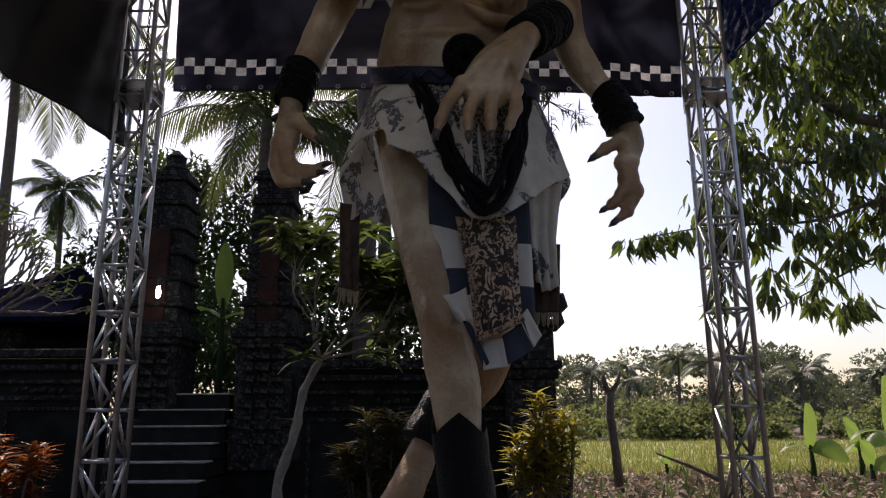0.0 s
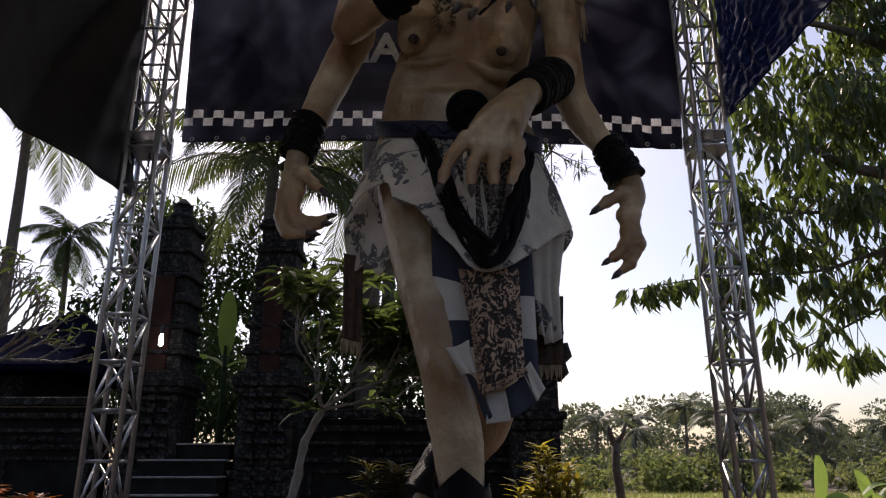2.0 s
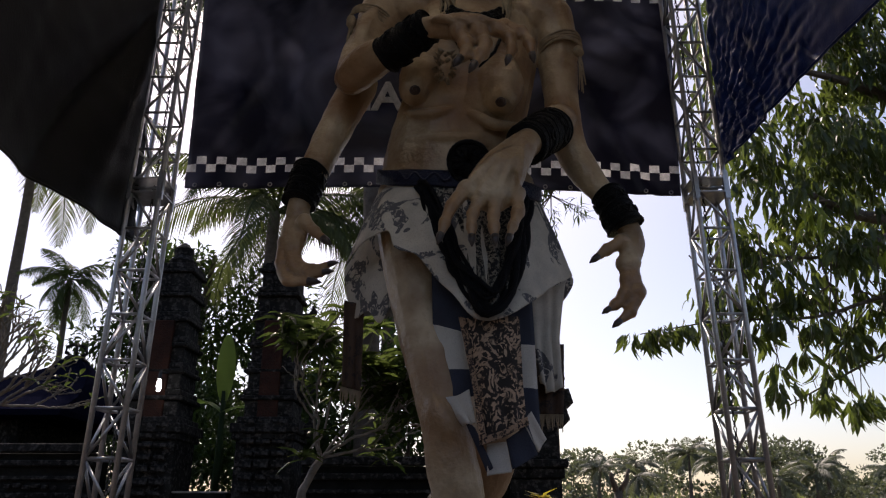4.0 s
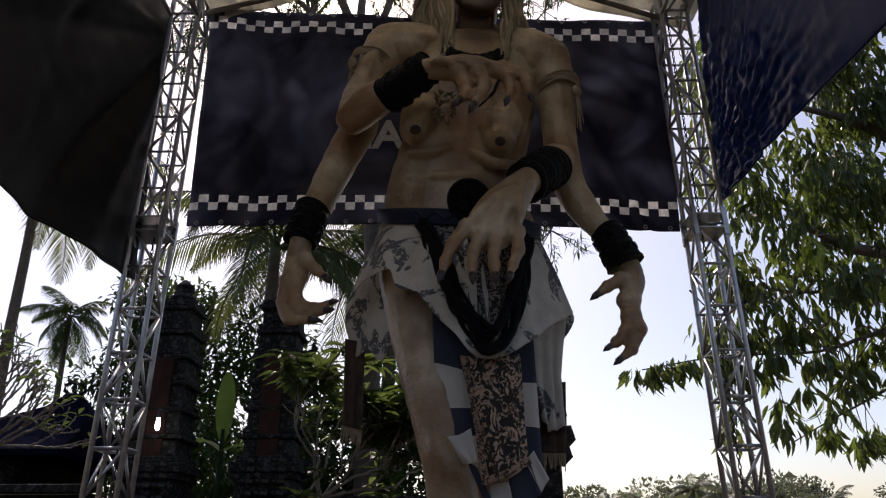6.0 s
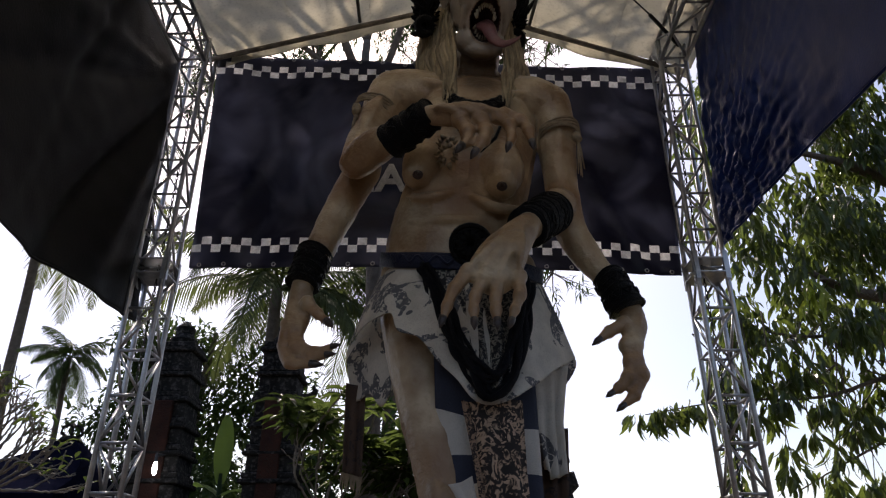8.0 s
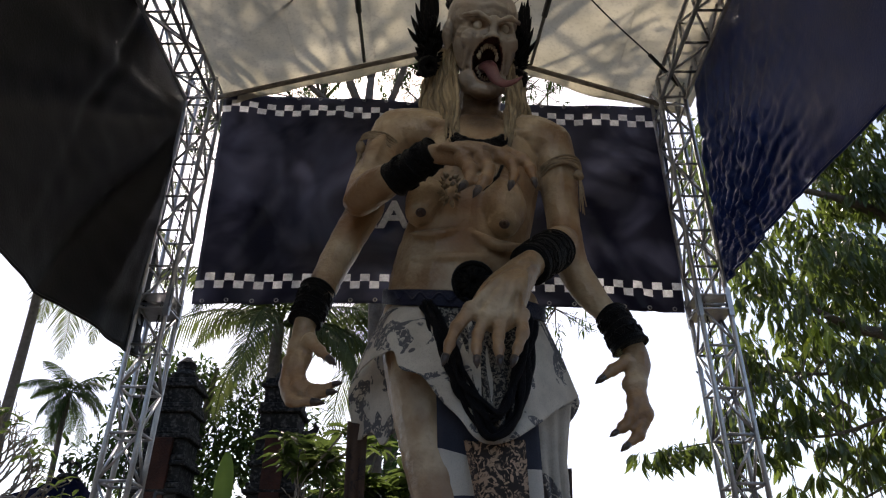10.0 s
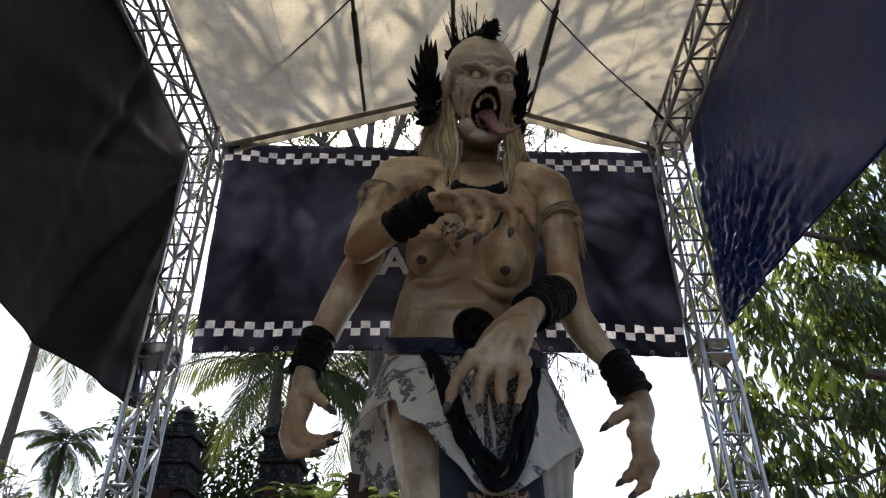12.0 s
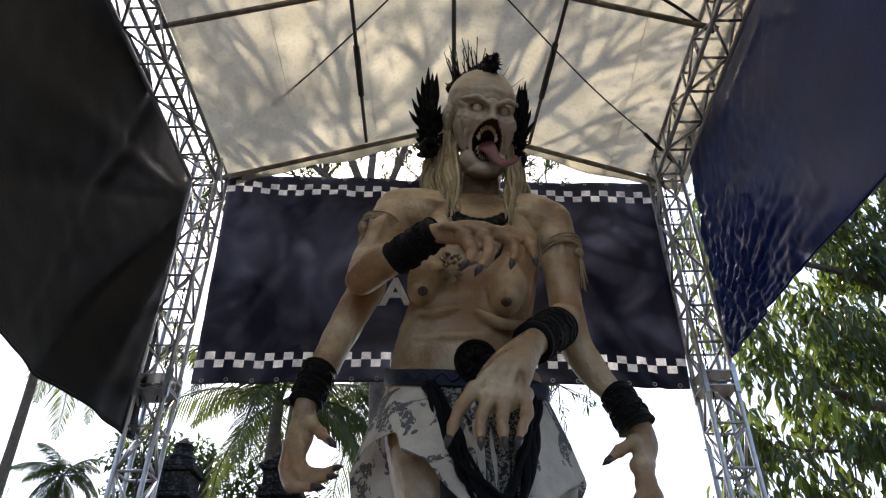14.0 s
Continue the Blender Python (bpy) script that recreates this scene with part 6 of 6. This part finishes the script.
frangipani("frangipani_tree", (-5.6, 7.2, 0), limbs, tips[::6], 0.16, 3, LEAF, "nearly bare frangipani tree with knobbly grey twigs", 19)


def banana_blade(bm, base, way, side, ln, w, droop):
    """One broad leaf with a midrib, wavy margins and a few splits."""
    base, way, side = Vector(base), Vector(way).normalized(), Vector(side).normalized()
    nrm = side.cross(way)
    n = 12
    rows = []
    for i in range(n + 1):
        t = i / n
        mid = base + way * ln * t - Vector((0, 0, 1)) * droop * ln * t * t
        ww = w * (math.sin(math.pi * (0.06 + 0.9 * t)) ** 0.6)
        rows.append([bm.verts.new(mid + side * ww * s + nrm * (0.22 * ww * abs(s) + 0.02 * math.sin(7 * t + 3 * s))) for s in (-1, -0.5, 0, 0.5, 1)])
    for a, b in zip(rows, rows[1:]):
        for k in range(4):
            bm.faces.new((a[k], a[k + 1], b[k + 1], b[k]))


def banana_plant(base, h, blades, label, seed):
    t = thing("banana_plant", base, label, "banana plant", "banana plants")
    bm = bmesh.new()
    tube(bm, [(0, 0, -0.1), (0.02, 0, h * 0.5), (0, 0, h)], [0.07, 0.055, 0.03], 8)
    part("stem", bm, DARK_LEAF, t, smooth=True)
    for way, side, ln, w, droop, z in blades:
        bm = bmesh.new()
        banana_blade(bm, (0, 0, z), way, side, ln, w, droop)
        part("leaf", bm, BANANA, t, smooth=True)


banana_plant((-3.17, 10.2, 1.0), 2.2, [((0, -0.05, 1), (1, 0.3, 0), 0.95, 0.13, 0.0, 2.06), ((-0.7, 0.3, 0.6), (0.3, 1, 0), 0.8, 0.14, 0.5, 1.9), ((0.6, 0.4, 0.5), (-0.3, 1, 0), 0.8, 0.14, 0.5, 1.9)],
             "banana plant with one upright backlit green leaf", 1)
up = [((0.05, 0, 1), (1, 0.2, 0), 1.0, 0.17, 0.0, 0.75), ((0.5, -0.3, 0.25), (0.5, 0.2, 0.75), 0.75, 0.22, 0.75, 0.8), ((-0.8, 0, 0.5), (0.2, 1, 0.1), 0.8, 0.14, 0.6, 0.75), ((0.8, 0.2, 0.6), (-0.1, 1, 0), 0.8, 0.14, 0.6, 0.7)]
banana_plant((8.0, 16.0, 0), 0.85, up, "young banana plant with broad bright leaves", 2)
banana_plant((8.3, 13.6, 0), 1.3, [(w, s, ln * 1.1, ww, d, z + 0.35) for w, s, ln, ww, d, z in up], "young banana plant with broad bright leaves", 3)
banana_plant((9.6, 14.6, 0), 1.4, [((-0.6, 0, 0.5), (0.4, 0.6, 0.6), 1.0, 0.22, 0.6, 1.3), ((0.3, 0.1, 1), (1, 0, 0), 1.1, 0.2, 0.1, 1.35), ((-0.2, -0.4, 0.1), (1, -0.2, 0), 0.8, 0.22, 0.8, 1.2)], "young banana plant with broad bright leaves", 4)
banana_plant((6.1, 15.5, 0), 0.5, [((0.1, 0, 1), (1, 0.2, 0), 0.55, 0.1, 0.1, 0.4), ((-0.6, 0, 0.6), (0.2, 1, 0), 0.5, 0.09, 0.5, 0.4)], "young banana plant with broad bright leaves", 5)

banana_plant((9.4, 16.6, 0), 0.8, [((0.3, -0.2, 0.5), (0.6, 0.2, 0.6), 0.9, 0.24, 0.7, 0.75), ((-0.3, 0, 1), (1, 0.2, 0), 0.8, 0.17, 0.1, 0.75), ((-0.6, -0.3, 0.3), (0.6, -0.2, 0.6), 0.8, 0.22, 0.7, 0.75)], "young banana plant with broad bright leaves", 6)
banana_plant((8.8, 15.2, 0), 0.5, [((-0.2, -0.1, 0.9), (1, 0.2, 0.1), 0.7, 0.17, 0.2, 0.45), ((0.7, -0.2, 0.5), (0.4, 0.3, 0.7), 0.7, 0.2, 0.7, 0.45)], "young banana plant with broad bright leaves", 7)
banana_plant((5.2, 17.2, 0), 0.4, [((0.2, 0, 0.9), (1, 0.3, 0), 0.55, 0.11, 0.2, 0.35), ((-0.5, 0, 0.6), (0.4, 1, 0), 0.5, 0.1, 0.5, 0.35)], "young banana plant with broad bright leaves", 8)

# lopped dead tree, fallen branch, litter
dead = thing("dead_tree", (3.34, 14, 0), "lopped bare tree trunk with a short fork", "dead tree")
bm = bmesh.new()
tube(bm, [(0, 0, -0.1), (-0.05, 0, 0.8), (-0.12, 0, 1.5), (-0.1, 0, 1.95)], [0.095, 0.085, 0.08, 0.08], 9)
tube(bm, [(-0.1, 0, 1.85), (-0.2, 0, 2.15), (-0.22, 0, 2.28)], [0.065, 0.05, 0.035], 8)
tube(bm, [(-0.1, 0, 1.9), (0.06, 0, 2.12), (0.12, 0, 2.34)], [0.06, 0.045, 0.03], 8)
part("trunk", bm, BARK, dead, smooth=True)
bm = bmesh.new()
tube(bm, [(4.35, 15, 0.75), (5.0, 15, 0.5), (5.6, 15, 0.22), (6.2, 15, -0.02)], [0.02, 0.04, 0.05, 0.06], 7)
tagged(link_mesh("fallen_branch", bm, BARK), "dark bare branch leaning over the litter", "branch")


def litter():
    r = random.Random(41)
    leaves, green = [], []
    for _ in range(7500):
        y = r.uniform(9.8, 17.6)
        x = r.uniform(0.17, 0.62) * y + r.uniform(-0.5, 0.5)
        z = ground_height(x, y) + r.random() ** 2 * 0.22
        leaves.append(((x, y, z), (r.gauss(0, 1), r.gauss(0, 1), r.gauss(0.2, 0.5)), (r.gauss(0, 0.5), r.gauss(0, 0.5), 1), r.uniform(0.08, 0.28)))
    for _ in range(900):
        y = r.uniform(12, 18.5)
        x = r.uniform(0.17, 0.62) * y + r.uniform(-0.5, 0.5)
        if noise.noise(Vector((x * 0.8, y * 0.8, 3))) > -0.05:
            z = ground_height(x, y)
            green.append(((x, y, z), (r.gauss(0, 0.4), r.gauss(0, 0.4), 1), (r.gauss(0, 1), r.gauss(0, 1), 0.3), r.uniform(0.15, 0.5)))
    tagged(leaves_mesh("leaf_litter", leaves, DRY_LEAF, None, 0.4), "dry brown fallen leaves and twigs", "leaf litter", kind="stuff")
    tagged(leaves_mesh("weeds", green, WEED, None, 0.16), "green weeds and grass blades at the field edge", "weeds", kind="stuff")


litter()

# tall casuarinas behind the stage
def casuarina(base, top, seed, sprays, label):
    r = random.Random(seed)
    t = thing("casuarina_tree", base, label, "tree", "casuarina trees")
    b = Vector(base)
    bm = bmesh.new()
    tube(bm, [(0, 0, -0.1), (0.1, 0, (top - b.z) * 0.5), (0, 0, top - b.z)], [0.22, 0.15, 0.03], 8)
    needles = []
    for c, rad in sprays:
        c = Vector(c) - b
        root = Vector((0.05, 0, max(1.0, c.z - rad - 0.4 * math.hypot(c.x, c.y))))
        tube(bm, [root, root.lerp(c, 0.5) + Vector((0, 0, 0.1)), c], [0.05, 0.03, 0.012], 6)
        for _ in range(int(9 * rad) + 4):
            tip = c + vec_random(r) * rad
            tube(bm, [c, c.lerp(tip, 0.5) + vec_random(r) * 0.05, tip], [0.014, 0.009, 0.004], 4)
            for _ in range(26):
                f = r.uniform(0.3, 1)
                needles.append((c.lerp(tip, f), vec_random(r) + Vector((0, 0, -0.5)), (0, 0, 1), r.uniform(0.12, 0.3)))
    part("trunk", bm, BARK, t, smooth=True)
    leaves_mesh("needles", needles, DARK_LEAF, t, 0.13)


cr = random.Random(23)
casuarina((0.6, 13, 0.9), 17, 51, [((2.0, 12.2, 7.2), 0.8), ((1.7, 12.4, 7.7), 0.6), ((2.2, 12.2, 12.5), 0.9), ((1.6, 12.4, 12.9), 0.8), ((-1.2, 12.2, 12.9), 0.9), ((-0.6, 12.2, 13.3), 0.8)]
          + scatter(cr, 20, (-2.5, 4.0), (12, 15), (13.5, 19), 0.7, 1.3), "tall feathery casuarina behind the stage")
casuarina((-3.6, 15, 0.9), 19, 52, scatter(cr, 32, (-7.5, -0.5), (12, 17), (12.5, 20), 0.7, 1.4), "tall feathery casuarina behind the stage")
limb_tree("tree", (-5.9, 13.5, 0.9), [[(-5.9, 13.5, 0.9, 0.14), (-5.8, 13.5, 3.5, 0.09), (-5.7, 13.5, 5.5, 0.03)]],
          scatter(pr, 16, (-6.7, -4.9), (13, 14.5), (1.8, 5.6), 0.4, 0.7), 0.18, 420, "dark-leaved tree behind the temple wall", 61, DARK_LEAF, BARK)
limb_tree("tree", (-1.6, 11.5, 0.9), [[(-1.6, 11.5, 0.9, 0.14), (-1.5, 11.5, 2.5, 0.1), (-1.2, 11.5, 4.2, 0.03)]],
          scatter(pr, 34, (-2.4, 0.9), (10.8, 12.2), (1.6, 4.3), 0.4, 0.7), 0.2, 330, "dark-leaved tree behind the temple wall", 62, DARK_LEAF, BARK)
limb_tree("tree", (-3.2, 12, 0.9), [[(-3.2, 12, 0.9, 0.14), (-3.1, 12, 2.5, 0.1), (-3.0, 12, 4.2, 0.03)]],
          scatter(pr, 22, (-4.2, -2.2), (11.5, 12.5), (1.6, 3.9), 0.4, 0.65), 0.18, 400, "dark-leaved tree behind the temple gate", 63, DARK_LEAF, BARK)
limb_tree("hedge", (-0.6, 10.4, 0.9), [[(-0.6, 10.4, 0.9, 0.08), (-0.6, 10.4, 1.8, 0.06), (-0.5, 10.4, 2.6, 0.02)]],
          [((-2.4 + 0.25 * k, 10.3 + 0.2 * (k % 3), 2.0 + 0.5 * (k % 4) / 2), 0.42) for k in range(14)] + [((-3.5 + 0.2 * k, 10.6, 1.9 + 0.35 * (k % 3)), 0.35) for k in range(6)],
          0.17, 900, "dark hedge of shrubs behind the temple wall", 64, DARK_LEAF, BARK)
# leaf clusters coloured as if the sun caught them
spray = [((4.77, 8.3, 5.22), 0.22), ((4.65, 8.25, 5.10), 0.2), ((5.6, 8.35, 4.6), 0.18), ((4.2, 8.4, 4.3), 0.18), ((5.9, 8.3, 6.1), 0.2)]
limb_tree("mango_sprig", (5.5, 8.9, 5.42), [[(5.5, 8.9, 5.42, 0.03), (5.1, 8.6, 5.45, 0.02), (4.77, 8.3, 5.32, 0.01)]], spray, 0.28, 220,
          "yellow-green leaves on the big broadleaf tree, sunlight put into their colour", 65, SUNLIT_LEAF, BARK, 0.25, 0.9, 0.28, slender=True)

# tall tree whose trunk rises behind the banner; its bare limbs shade the roof
limbs = [[(-1.12, 9.9, 0.9, 0.17), (-1.08, 9.9, 4.0, 0.14), (-1.15, 9.7, 7.0, 0.12), (-1.3, 9.3, 9.2, 0.10)]]
tips = []
for way, size in (((-0.5, -0.4, 1), 0.08), ((0.5, -0.3, 1), 0.07), ((-0.1, 0.2, 1), 0.08), ((-1, -0.2, 0.6), 0.06), ((0.9, 0.1, 0.8), 0.06)):
    fork((-1.3, 9.3, 9.2), way, 1.25, size, 4, fr, limbs, tips, 0.55, 0.84, 0.2)
limb_tree("tall_tree", (-1.12, 9.9, 0.9), limbs, [(t, 0.28) for t in tips[::2]], 0.15, 80, "tall thin-leaved tree with forking limbs behind the banner", 71, DARK_LEAF, BARK)
